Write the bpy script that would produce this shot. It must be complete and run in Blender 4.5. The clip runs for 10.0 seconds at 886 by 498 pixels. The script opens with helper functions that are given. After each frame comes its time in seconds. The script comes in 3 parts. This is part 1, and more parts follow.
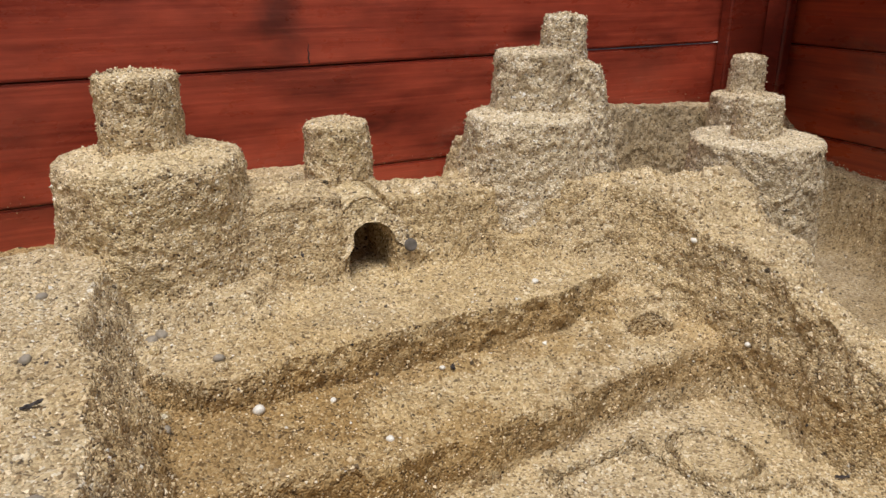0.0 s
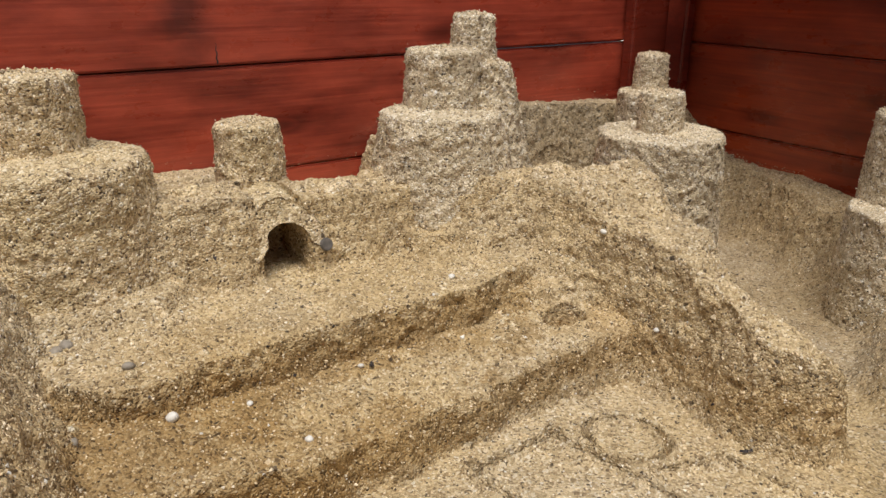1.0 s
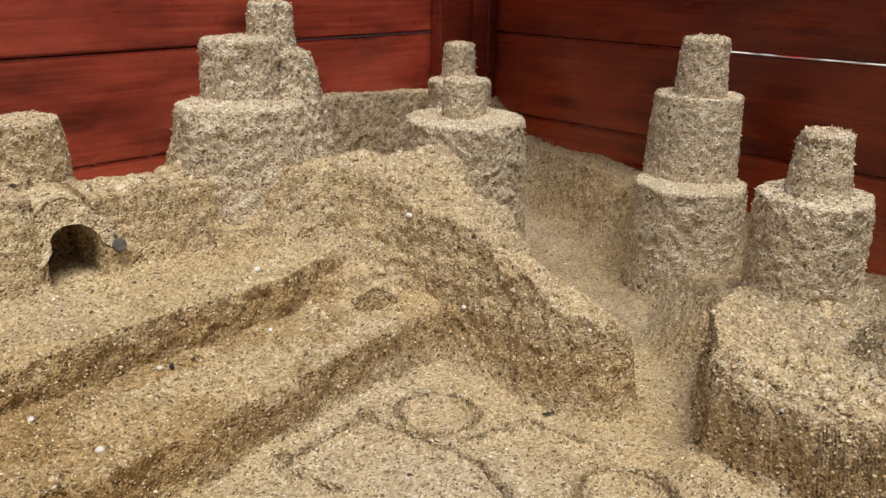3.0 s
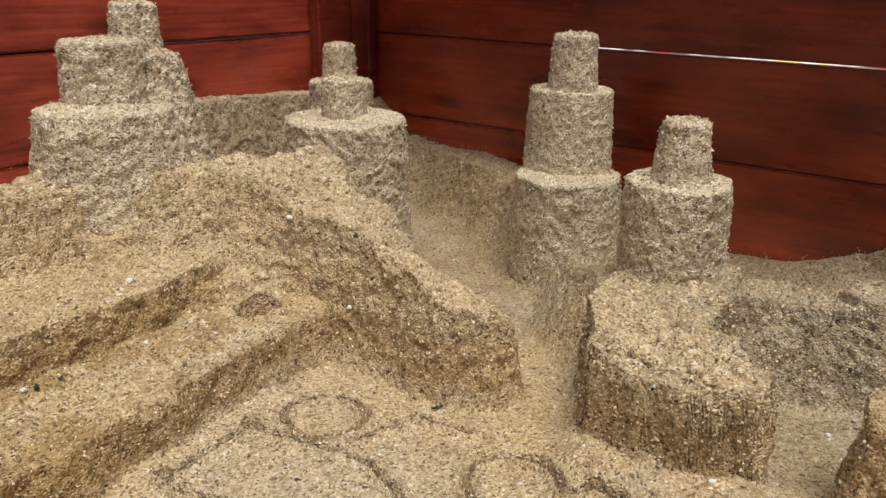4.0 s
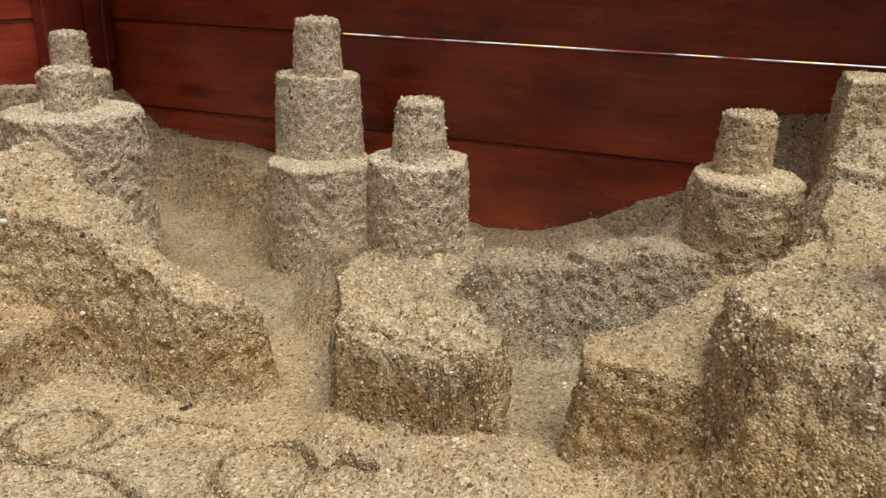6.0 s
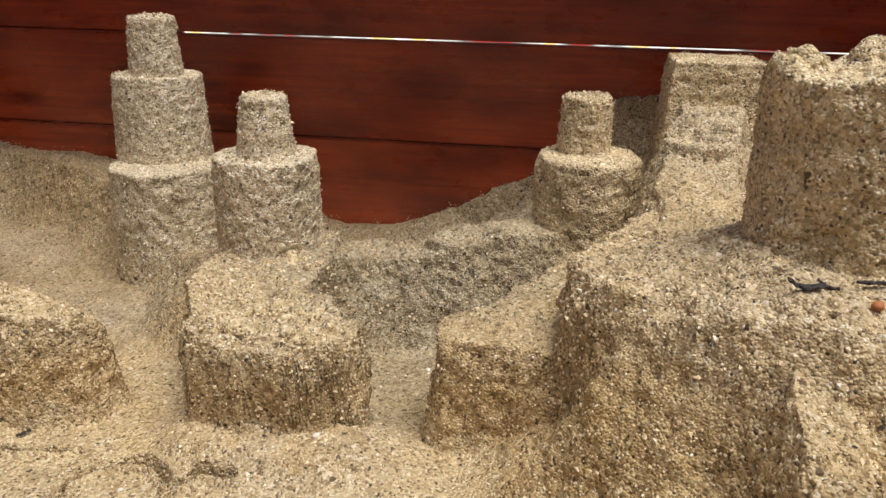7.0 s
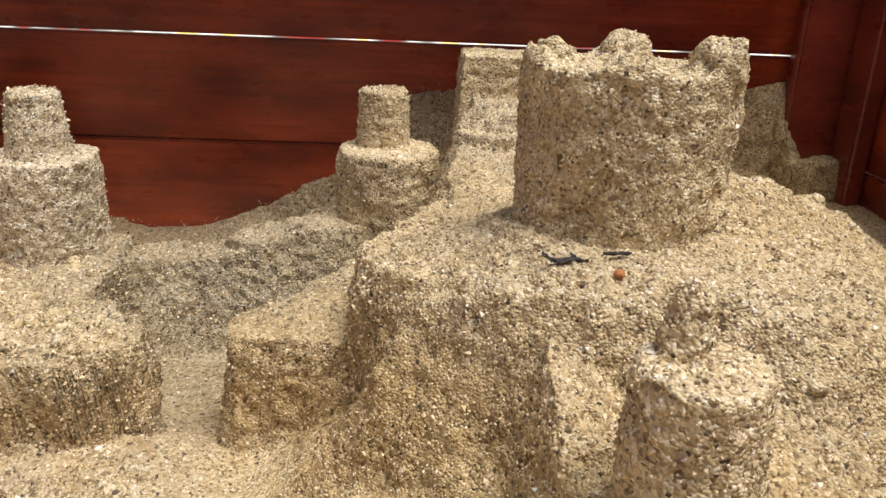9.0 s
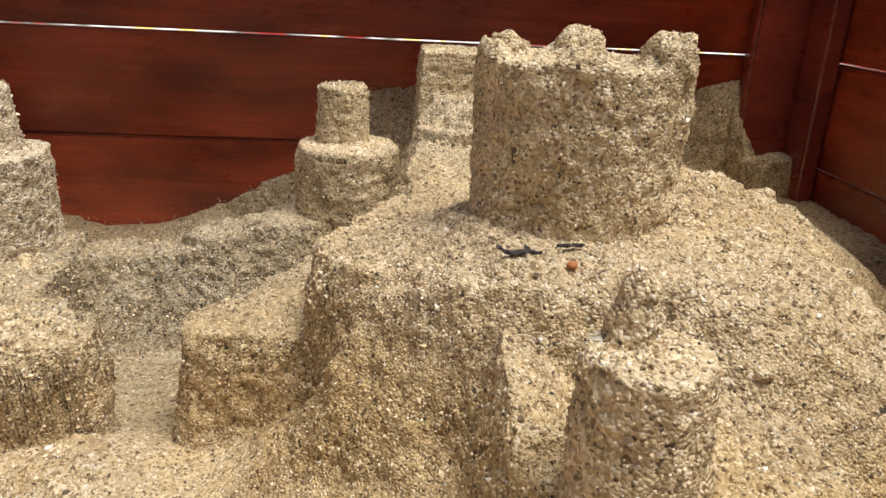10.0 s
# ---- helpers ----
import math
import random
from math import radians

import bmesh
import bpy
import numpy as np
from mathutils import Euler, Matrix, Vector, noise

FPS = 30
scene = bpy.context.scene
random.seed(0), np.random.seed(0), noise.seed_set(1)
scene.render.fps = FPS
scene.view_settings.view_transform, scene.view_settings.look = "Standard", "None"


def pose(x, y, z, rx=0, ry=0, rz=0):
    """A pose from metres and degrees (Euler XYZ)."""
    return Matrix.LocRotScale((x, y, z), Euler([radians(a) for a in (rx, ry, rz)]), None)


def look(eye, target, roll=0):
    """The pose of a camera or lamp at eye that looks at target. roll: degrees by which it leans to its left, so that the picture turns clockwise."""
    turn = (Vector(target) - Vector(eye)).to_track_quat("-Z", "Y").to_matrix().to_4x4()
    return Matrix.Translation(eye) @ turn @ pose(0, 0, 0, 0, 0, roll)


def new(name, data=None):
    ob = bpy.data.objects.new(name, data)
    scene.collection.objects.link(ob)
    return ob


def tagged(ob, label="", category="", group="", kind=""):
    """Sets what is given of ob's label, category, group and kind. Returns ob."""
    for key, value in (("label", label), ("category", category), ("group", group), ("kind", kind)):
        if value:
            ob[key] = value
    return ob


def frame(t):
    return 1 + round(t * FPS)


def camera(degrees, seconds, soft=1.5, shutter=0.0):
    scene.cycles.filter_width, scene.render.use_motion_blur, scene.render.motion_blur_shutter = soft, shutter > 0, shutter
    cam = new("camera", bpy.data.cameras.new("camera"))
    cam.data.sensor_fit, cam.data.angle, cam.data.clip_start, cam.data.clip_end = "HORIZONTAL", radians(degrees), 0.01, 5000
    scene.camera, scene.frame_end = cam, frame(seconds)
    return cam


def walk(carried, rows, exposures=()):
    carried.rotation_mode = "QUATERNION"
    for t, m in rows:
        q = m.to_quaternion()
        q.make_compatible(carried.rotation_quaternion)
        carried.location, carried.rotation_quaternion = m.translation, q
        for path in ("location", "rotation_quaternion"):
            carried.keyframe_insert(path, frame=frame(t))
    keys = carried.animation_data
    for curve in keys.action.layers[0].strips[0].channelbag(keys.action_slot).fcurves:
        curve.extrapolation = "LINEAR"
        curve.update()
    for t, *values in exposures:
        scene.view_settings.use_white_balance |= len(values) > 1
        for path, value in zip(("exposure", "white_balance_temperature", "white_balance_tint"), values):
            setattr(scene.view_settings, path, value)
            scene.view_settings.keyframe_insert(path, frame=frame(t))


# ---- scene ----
cam = camera(60.5, 10.0)
PATH = [
    (0, (-1.506, -1.305, 0.51), (-0.649, 0.362, -0.187), -0.0),
    (0.5, (-1.504, -1.312, 0.508), (-0.564, 0.312, -0.185), -0.0),
    (1, (-1.5, -1.315, 0.506), (-0.469, 0.253, -0.187), 0.3),
    (1.5, (-1.491, -1.32, 0.504), (-0.388, 0.196, -0.192), 0.3),
    (2, (-1.481, -1.33, 0.5), (-0.305, 0.128, -0.2), 0.4),
    (2.5, (-1.471, -1.341, 0.497), (-0.22, 0.052, -0.205), 0.8),
    (4, (-1.449, -1.37, 0.488), (0.065, -0.257, -0.198), 0.8),
    (4.5, (-1.441, -1.379, 0.484), (0.136, -0.36, -0.205), 1.4),
    (5, (-1.432, -1.396, 0.48), (0.209, -0.483, -0.209), 1.9),
    (5.5, (-1.426, -1.413, 0.48), (0.278, -0.625, -0.212), 2.0),
    (7, (-1.414, -1.458, 0.464), (0.435, -1.121, -0.218), 1.0),
    (7.5, (-1.412, -1.475, 0.46), (0.46, -1.273, -0.215), 1.1),
    (8, (-1.412, -1.485, 0.457), (0.469, -1.399, -0.217), 1.9),
    (8.5, (-1.417, -1.505, 0.457), (0.467, -1.504, -0.213), 2.0),
    (9, (-1.417, -1.516, 0.458), (0.466, -1.587, -0.213), 2.3),
    (9.5, (-1.422, -1.525, 0.453), (0.46, -1.648, -0.211), 2.7),
    (10, (-1.42, -1.526, 0.453), (0.458, -1.684, -0.214), 2.9),
]
EXPOSE = [(0, -0.47), (2.5, -0.49), (4.5, -0.51), (5.5, -0.57), (7.0, -0.31), (10, -0.13)]
walk(cam, [(t, look(eye, target, roll)) for t, eye, target, roll in PATH], EXPOSE)

# ---- light: soft daylight from an open, bright sky ----
SUN_EL, SUN_AZ = 72.0, 212.0
world = bpy.data.worlds.new("sky")
scene.world = world
world.use_nodes = True
wn = world.node_tree
sky = wn.nodes.new("ShaderNodeTexSky")
sky.sky_type, sky.sun_disc = "NISHITA", False
sky.sun_elevation, sky.sun_rotation = radians(SUN_EL), radians(SUN_AZ)
sky.dust_density, sky.ozone_density = 6.0, 0.5
wn.nodes["Background"].inputs["Strength"].default_value = 0.085
wn.links.new(sky.outputs[0], wn.nodes["Background"].inputs[0])
sun_data = bpy.data.lights.new("sun", "SUN")
sun_data.energy, sun_data.angle, sun_data.color = 3.65, radians(34), (1.0, 0.97, 0.92)
sun = new("sun", sun_data)
sa = radians(SUN_AZ)
sun.matrix_world = look((0, 0, 0), (-math.sin(sa) * math.cos(radians(SUN_EL)), -math.cos(sa) * math.cos(radians(SUN_EL)), -math.sin(radians(SUN_EL))))


# ---- materials ----
class Nodes:
    """A small wrapper round one material's node tree."""

    def __init__(self, name):
        self.mat = bpy.data.materials.new(name)
        self.mat.use_nodes = True
        self.tree = self.mat.node_tree
        self.bsdf = self.tree.nodes["Principled BSDF"]

    def add(self, kind, **values):
        node = self.tree.nodes.new(kind)
        for key, value in values.items():
            setattr(node, key, value)
        return node

    def link(self, a, b):
        self.tree.links.new(a, b)

    def coords(self, scale=(1, 1, 1), turn=(0, 0, 0)):
        c, m = self.add("ShaderNodeTexCoord"), self.add("ShaderNodeMapping")
        m.inputs["Scale"].default_value, m.inputs["Rotation"].default_value = scale, turn
        self.link(c.outputs["Object"], m.inputs["Vector"])
        return m.outputs[0]

    def noise(self, vec, scale, detail=4.0, rough=0.55):
        n = self.add("ShaderNodeTexNoise")
        n.inputs["Scale"].default_value, n.inputs["Detail"].default_value, n.inputs["Roughness"].default_value = scale, detail, rough
        self.link(vec, n.inputs["Vector"])
        return n.outputs["Fac"]

    def ramp(self, fac, stops, mode="LINEAR"):
        r = self.add("ShaderNodeValToRGB")
        r.color_ramp.interpolation = mode
        while len(r.color_ramp.elements) < len(stops):
            r.color_ramp.elements.new(0.5)
        for e, (at, col) in zip(r.color_ramp.elements, stops):
            e.position = at
            e.color = (*col, 1) if len(col) == 3 else col
        self.link(fac, r.inputs[0])
        return r.outputs[0]

    def mix(self, a, b, fac, mode="MIX"):
        n = self.add("ShaderNodeMix", data_type="RGBA", blend_type=mode)
        for value, slot in ((fac, 0), (a, 6), (b, 7)):
            if isinstance(value, (int, float)):
                n.inputs[slot].default_value = value
            elif isinstance(value, tuple):
                n.inputs[slot].default_value = (*value, 1)
            else:
                self.link(value, n.inputs[slot])
        return n.outputs[2]

    def math(self, op, a, b=0.0):
        n = self.add("ShaderNodeMath", operation=op)
        for value, slot in ((a, 0), (b, 1)):
            if isinstance(value, (int, float)):
                n.inputs[slot].default_value = value
            else:
                self.link(value, n.inputs[slot])
        return n.outputs[0]

    def bump(self, height, strength, distance, under=None, invert=False):
        n = self.add("ShaderNodeBump", invert=invert)
        n.inputs["Strength"].default_value, n.inputs["Distance"].default_value = strength, distance
        self.link(height, n.inputs["Height"])
        if under is not None:
            self.link(under, n.inputs["Normal"])
        return n.outputs[0]


GRAIN_STOPS = [(0.0, (0.08, 0.065, 0.05)), (0.05, (0.24, 0.18, 0.115)), (0.20, (0.44, 0.35, 0.22)), (0.5, (0.58, 0.48, 0.325)),
               (0.78, (0.69, 0.585, 0.42)), (0.95, (0.75, 0.68, 0.56)), (1.0, (0.88, 0.85, 0.79))]


def sand_material(name, damp, dry, patch=3.0, bias=0.5, strata=None):
    """Coarse building sand: single grains of several colours, damp ochre patches and dry grey ones."""
    n = Nodes(name)
    vec = n.coords()
    v = n.add("ShaderNodeTexVoronoi")
    v.inputs["Scale"].default_value = 400.0
    n.link(vec, v.inputs["Vector"])
    v2 = n.add("ShaderNodeTexVoronoi")
    v2.inputs["Scale"].default_value = 210.0
    n.link(vec, v2.inputs["Vector"])
    sep, sep2 = n.add("ShaderNodeSeparateColor"), n.add("ShaderNodeSeparateColor")
    n.link(v.outputs["Color"], sep.inputs[0])
    n.link(v2.outputs["Color"], sep2.inputs[0])
    grains = n.ramp(sep.outputs[0], GRAIN_STOPS)
    big = n.ramp(sep2.outputs[1], GRAIN_STOPS)
    pick = n.ramp(sep2.outputs[2], [(0.0, (0, 0, 0)), (0.84, (0, 0, 0)), (0.86, (1, 1, 1))])
    grains = n.mix(grains, big, pick)
    wet = n.ramp(n.noise(vec, patch, 5.0, 0.6), [(bias - 0.12, damp), (bias + 0.12, dry)])
    fine = n.ramp(n.noise(vec, 22.0, 4.0, 0.6), [(0.3, (0.80, 0.78, 0.76)), (0.7, (1.12, 1.12, 1.12))])
    tint = n.mix(wet, fine, 1.0, "MULTIPLY")
    col = n.mix(grains, tint, 1.0, "MULTIPLY")
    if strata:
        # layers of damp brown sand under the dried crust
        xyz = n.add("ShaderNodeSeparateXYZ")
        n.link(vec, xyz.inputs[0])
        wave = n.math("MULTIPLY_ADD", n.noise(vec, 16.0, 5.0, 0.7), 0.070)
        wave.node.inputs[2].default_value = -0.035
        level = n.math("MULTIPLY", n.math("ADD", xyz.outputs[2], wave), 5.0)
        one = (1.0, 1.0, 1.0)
        # grey damp ditch sand, its tint widened to paint shade into the hollow
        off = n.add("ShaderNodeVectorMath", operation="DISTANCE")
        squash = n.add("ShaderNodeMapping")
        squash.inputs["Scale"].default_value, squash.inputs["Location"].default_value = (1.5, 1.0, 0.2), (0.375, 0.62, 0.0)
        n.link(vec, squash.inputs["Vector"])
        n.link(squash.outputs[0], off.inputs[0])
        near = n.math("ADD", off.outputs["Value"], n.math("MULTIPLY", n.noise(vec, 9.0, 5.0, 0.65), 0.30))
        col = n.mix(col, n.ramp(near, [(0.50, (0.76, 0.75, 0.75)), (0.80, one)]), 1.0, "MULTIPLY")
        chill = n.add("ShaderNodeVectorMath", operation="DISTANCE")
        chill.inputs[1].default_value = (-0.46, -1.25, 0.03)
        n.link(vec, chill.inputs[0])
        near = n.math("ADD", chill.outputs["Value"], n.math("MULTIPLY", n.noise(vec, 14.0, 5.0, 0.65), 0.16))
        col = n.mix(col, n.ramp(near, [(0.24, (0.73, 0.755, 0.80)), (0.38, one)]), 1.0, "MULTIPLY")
        # hollow behind the shelf: grey sand, with its shade painted into the colour
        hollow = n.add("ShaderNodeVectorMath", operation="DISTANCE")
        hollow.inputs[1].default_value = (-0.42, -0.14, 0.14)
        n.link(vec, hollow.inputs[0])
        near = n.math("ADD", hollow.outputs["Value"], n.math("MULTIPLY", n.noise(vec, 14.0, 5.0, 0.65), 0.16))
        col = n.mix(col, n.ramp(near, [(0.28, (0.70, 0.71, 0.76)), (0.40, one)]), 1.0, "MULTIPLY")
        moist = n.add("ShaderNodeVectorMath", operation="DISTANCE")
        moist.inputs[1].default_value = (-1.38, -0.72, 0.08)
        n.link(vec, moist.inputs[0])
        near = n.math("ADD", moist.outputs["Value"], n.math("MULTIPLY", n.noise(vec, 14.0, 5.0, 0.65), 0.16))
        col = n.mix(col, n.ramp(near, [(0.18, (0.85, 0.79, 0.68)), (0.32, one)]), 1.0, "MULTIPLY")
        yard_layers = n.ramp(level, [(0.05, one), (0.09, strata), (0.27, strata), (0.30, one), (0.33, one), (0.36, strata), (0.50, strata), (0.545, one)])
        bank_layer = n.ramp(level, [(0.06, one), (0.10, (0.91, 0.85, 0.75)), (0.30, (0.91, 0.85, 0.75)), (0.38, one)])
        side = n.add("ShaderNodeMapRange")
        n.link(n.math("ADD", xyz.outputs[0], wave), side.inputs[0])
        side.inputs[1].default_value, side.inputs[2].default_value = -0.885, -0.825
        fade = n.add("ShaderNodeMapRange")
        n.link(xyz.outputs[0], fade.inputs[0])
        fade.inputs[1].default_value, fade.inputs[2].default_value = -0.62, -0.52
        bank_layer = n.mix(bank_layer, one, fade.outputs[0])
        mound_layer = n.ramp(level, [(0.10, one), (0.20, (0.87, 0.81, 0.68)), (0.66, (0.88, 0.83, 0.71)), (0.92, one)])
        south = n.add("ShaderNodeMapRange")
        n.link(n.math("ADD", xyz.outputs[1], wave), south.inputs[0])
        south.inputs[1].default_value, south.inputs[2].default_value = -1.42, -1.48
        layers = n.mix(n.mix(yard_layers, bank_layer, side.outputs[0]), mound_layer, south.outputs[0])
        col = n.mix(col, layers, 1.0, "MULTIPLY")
    n.link(col, n.bsdf.inputs["Base Color"])
    n.bsdf.inputs["Roughness"].default_value = 0.72
    n.bsdf.inputs["Specular IOR Level"].default_value = 0.4
    b = n.bump(n.noise(vec, 60.0, 3.0, 0.6), 0.75, 0.008)
    b = n.bump(v2.outputs["Distance"], 0.25, 0.004, b, True)
    b = n.bump(v.outputs["Distance"], 0.68, 0.003, b, True)
    n.link(b, n.bsdf.inputs["Normal"])
    return n.mat


def grain_material(name, tint):
    """Loose single grains, each of its own colour."""
    n = Nodes(name)
    g = n.add("ShaderNodeNewGeometry")
    col = n.mix(n.ramp(g.outputs["Random Per Island"], GRAIN_STOPS), tint, 1.0, "MULTIPLY")
    n.link(col, n.bsdf.inputs["Base Color"])
    n.bsdf.inputs["Roughness"].default_value = 0.5
    return n.mat


def board_material(name, low, high, dark, stain=None):
    """Red-brown stained and varnished spruce with long grain, knots and blotches; each board differs."""
    n = Nodes(name)
    info = n.add("ShaderNodeObjectInfo")
    c = n.add("ShaderNodeTexCoord")
    shift = n.add("ShaderNodeVectorMath", operation="MULTIPLY_ADD")
    comb = n.add("ShaderNodeCombineXYZ")
    for s in range(3):
        n.link(info.outputs["Random"], comb.inputs[s])
    n.link(comb.outputs[0], shift.inputs[0])
    shift.inputs[1].default_value = (13.0, 17.0, 7.0)
    n.link(c.outputs["Object"], shift.inputs[2])

    def stretched(sc):
        m = n.add("ShaderNodeMapping")
        m.inputs["Scale"].default_value = sc
        n.link(shift.outputs[0], m.inputs["Vector"])
        return m.outputs[0]

    long = n.noise(stretched((4.0, 60.0, 150.0)), 1.0, 6.0, 0.6)
    blotch = n.noise(stretched((3.0, 3.0, 8.0)), 1.4, 5.0, 0.6)
    kn = n.add("ShaderNodeTexVoronoi")
    kn.inputs["Scale"].default_value = 1.0
    n.link(stretched((2.6, 0.5, 8.0)), kn.inputs["Vector"])
    knot = n.ramp(kn.outputs["Distance"], [(0.04, (0.25, 0.18, 0.18)), (0.09, (0.55, 0.46, 0.46)), (0.115, (0.38, 0.30, 0.30)), (0.20, (1, 1, 1))])
    col = n.mix(n.ramp(long, [(0.3, low), (0.7, high)]), n.ramp(blotch, [(0.34, dark), (0.62, (1.08, 1.08, 1.08))]), 1.0, "MULTIPLY")
    col = n.mix(col, knot, 0.8, "MULTIPLY")
    if stain:
        away = n.add("ShaderNodeVectorMath", operation="DISTANCE")
        m = n.add("ShaderNodeMapping")
        m.inputs["Scale"].default_value, m.inputs["Location"].default_value = (1.0, 0.0, 0.6), (-stain[0], 0, -0.6 * stain[1])
        n.link(c.outputs["Object"], m.inputs["Vector"])
        n.link(m.outputs[0], away.inputs[0])
        edge = n.math("ADD", away.outputs["Value"], n.math("MULTIPLY", n.noise(c.outputs["Object"], 14.0, 5.0, 0.6), 0.09))
        col = n.mix(col, n.ramp(edge, [(0.055, (0.42, 0.50, 0.62)), (0.105, (1, 1, 1))]), 1.0, "MULTIPLY")
    n.link(col, n.bsdf.inputs["Base Color"])
    rough = n.ramp(n.noise(stretched((6.0, 6.0, 14.0)), 2.0, 5.0), [(0.3, (0.20,) * 3), (0.7, (0.46,) * 3)])
    n.link(rough, n.bsdf.inputs["Roughness"])
    n.bsdf.inputs["Coat Weight"].default_value = 0.4
    n.bsdf.inputs["Coat Roughness"].default_value = 0.3
    n.link(n.bump(long, 0.25, 0.002), n.bsdf.inputs["Normal"])
    return n.mat


def plain_material(name, a, b, rough=0.6, scale=120.0):
    n = Nodes(name)
    vec = n.coords()
    n.link(n.ramp(n.noise(vec, scale, 4.0), [(0.35, a), (0.65, b)]), n.bsdf.inputs["Base Color"])
    n.bsdf.inputs["Roughness"].default_value = rough
    n.link(n.bump(n.noise(vec, scale * 2, 3.0), 0.4, 0.001), n.bsdf.inputs["Normal"])
    return n.mat


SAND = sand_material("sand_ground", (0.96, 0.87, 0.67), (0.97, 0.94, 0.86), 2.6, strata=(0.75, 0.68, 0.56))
SAND_GREY = sand_material("sand_moulded", (1.10, 1.11, 1.09), (1.22, 1.24, 1.26), 6.0)
SAND_WARM = sand_material("sand_moulded_damp", (1.10, 1.05, 0.88), (1.22, 1.18, 1.09), 6.0)
GRAINS = grain_material("loose_grains", (1.16, 1.10, 0.98))
GRAINS_PALE = grain_material("pale_loose_grains", (1.16, 1.13, 1.07))
BOARD_BACK = board_material("red_varnished_board", (0.34, 0.049, 0.026), (0.54, 0.098, 0.052), (0.46, 0.38, 0.40))
# same varnish as the back boards, coloured darker to stand for shade
BOARD_SHADED = board_material("shaded_red_varnished_board", (0.28, 0.035, 0.013), (0.46, 0.077, 0.023), (0.48, 0.38, 0.37))
BOARD_STAINED = board_material("red_board_with_grey_stain", (0.34, 0.049, 0.026), (0.54, 0.098, 0.052), (0.46, 0.38, 0.40), (0.155, 0.0))
POST = board_material("dark_red_post", (0.18, 0.026, 0.014), (0.28, 0.044, 0.022), (0.6, 0.5, 0.5))
WHITE_STONE = plain_material("white_pebble_stone", (0.70, 0.68, 0.62), (0.85, 0.83, 0.78), 0.45)
SLATE = plain_material("dark_slate", (0.10, 0.09, 0.08), (0.17, 0.155, 0.14), 0.7)
GREY_STONE = plain_material("grey_pebble_stone", (0.24, 0.21, 0.17), (0.36, 0.32, 0.26), 0.6)
BARK = plain_material("dark_bark", (0.025, 0.02, 0.02), (0.07, 0.06, 0.06), 0.8)
ORANGE = plain_material("orange_crumb", (0.38, 0.13, 0.04), (0.55, 0.24, 0.09), 0.7)


# ---- helpers of this scene ----
def part(name, mesh, material, parent=None, label=""):
    """One mesh object, under a thing or a part. Takes a bmesh or a mesh."""
    if isinstance(mesh, bmesh.types.BMesh):
        me = bpy.data.meshes.new(name)
        mesh.to_mesh(me)
        mesh.free()
    else:
        me = mesh
    if not me.materials:
        me.materials.append(material)
    ob = new(name, me)
    ob.parent = parent
    return tagged(ob, label)


def mesh_from(name, verts, faces, smooth=True):
    """A mesh from numpy arrays; faces is an (n, 3) or (n, 4) array."""
    me = bpy.data.meshes.new(name)
    k = faces.shape[1]
    me.vertices.add(len(verts))
    me.vertices.foreach_set("co", np.ascontiguousarray(verts, np.float32).ravel())
    me.loops.add(faces.size)
    me.loops.foreach_set("vertex_index", np.ascontiguousarray(faces, np.int32).ravel())
    me.polygons.add(len(faces))
    me.polygons.foreach_set("loop_start", np.arange(0, faces.size, k, dtype=np.int32))
    me.polygons.foreach_set("use_smooth", np.full(len(faces), smooth))
    me.update(calc_edges=True)
    return me


def hashed(i, j, k):
    h = (i * 374761393 + j * 668265263 + k * 2147483647 + 1013904223) & 0xFFFFFFFF
    h = ((h ^ (h >> 13)) * 1274126177) & 0xFFFFFFFF
    h = ((h ^ (h >> 16)) * 2246822519) & 0xFFFFFFFF
    return ((h ^ (h >> 15)) & 0xFFFFFF) / float(0xFFFFFF)


def value_noise(p, size):
    """Smooth noise from -1 to 1 at the points p, with lumps of that size in metres."""
    q = p / size + 917.3
    i = np.floor(q).astype(np.int64)
    f = q - i
    f = f * f * (3 - 2 * f)
    out = 0.0
    for a in (0, 1):
        for b in (0, 1):
            for c in (0, 1):
                w = (f[:, 0] if a else 1 - f[:, 0]) * (f[:, 1] if b else 1 - f[:, 1]) * (f[:, 2] if c else 1 - f[:, 2])
                out = out + w * hashed(i[:, 0] + a, i[:, 1] + b, i[:, 2] + c)
    return 2 * out - 1


def rough_noise(p, coarse=1.0, fine=1.0):
    """Lumpy, crumbling sand: how far the surface stands out, in metres."""
    n = coarse * (0.0050 * value_noise(p, 0.045) + 0.0030 * value_noise(p, 0.019))
    n = n + fine * (0.0022 * value_noise(p, 0.0085) + 0.0015 * value_noise(p, 0.0042))
    n = n + coarse * (0.0050 * (0.45 - np.abs(value_noise(p + 7.9, 0.030))) + 0.0040 * (0.45 - np.abs(value_noise(p + 1.9, 0.013))))
    pits = np.clip(value_noise(p + 3.7, 0.016) - 0.55, 0, 1)
    return n - coarse * 0.012 * pits


# ---- the lie of the sand ----
def soft_max(a, b, k=0.012):
    h = np.clip(0.5 + 0.5 * (a - b) / k, 0, 1)
    return b + (a - b) * h + k * h * (1 - h)


def ridge(X, Y, line, slope):
    """A bank along a line of (x, y, height, half width), falling off to both sides."""
    best = np.full(X.shape, -9.0)
    for (x0, y0, z0, w0), (x1, y1, z1, w1) in zip(line, line[1:]):
        dx, dy = x1 - x0, y1 - y0
        u = np.clip(((X - x0) * dx + (Y - y0) * dy) / (dx * dx + dy * dy), 0, 1)
        d = np.hypot(X - x0 - u * dx, Y - y0 - u * dy)
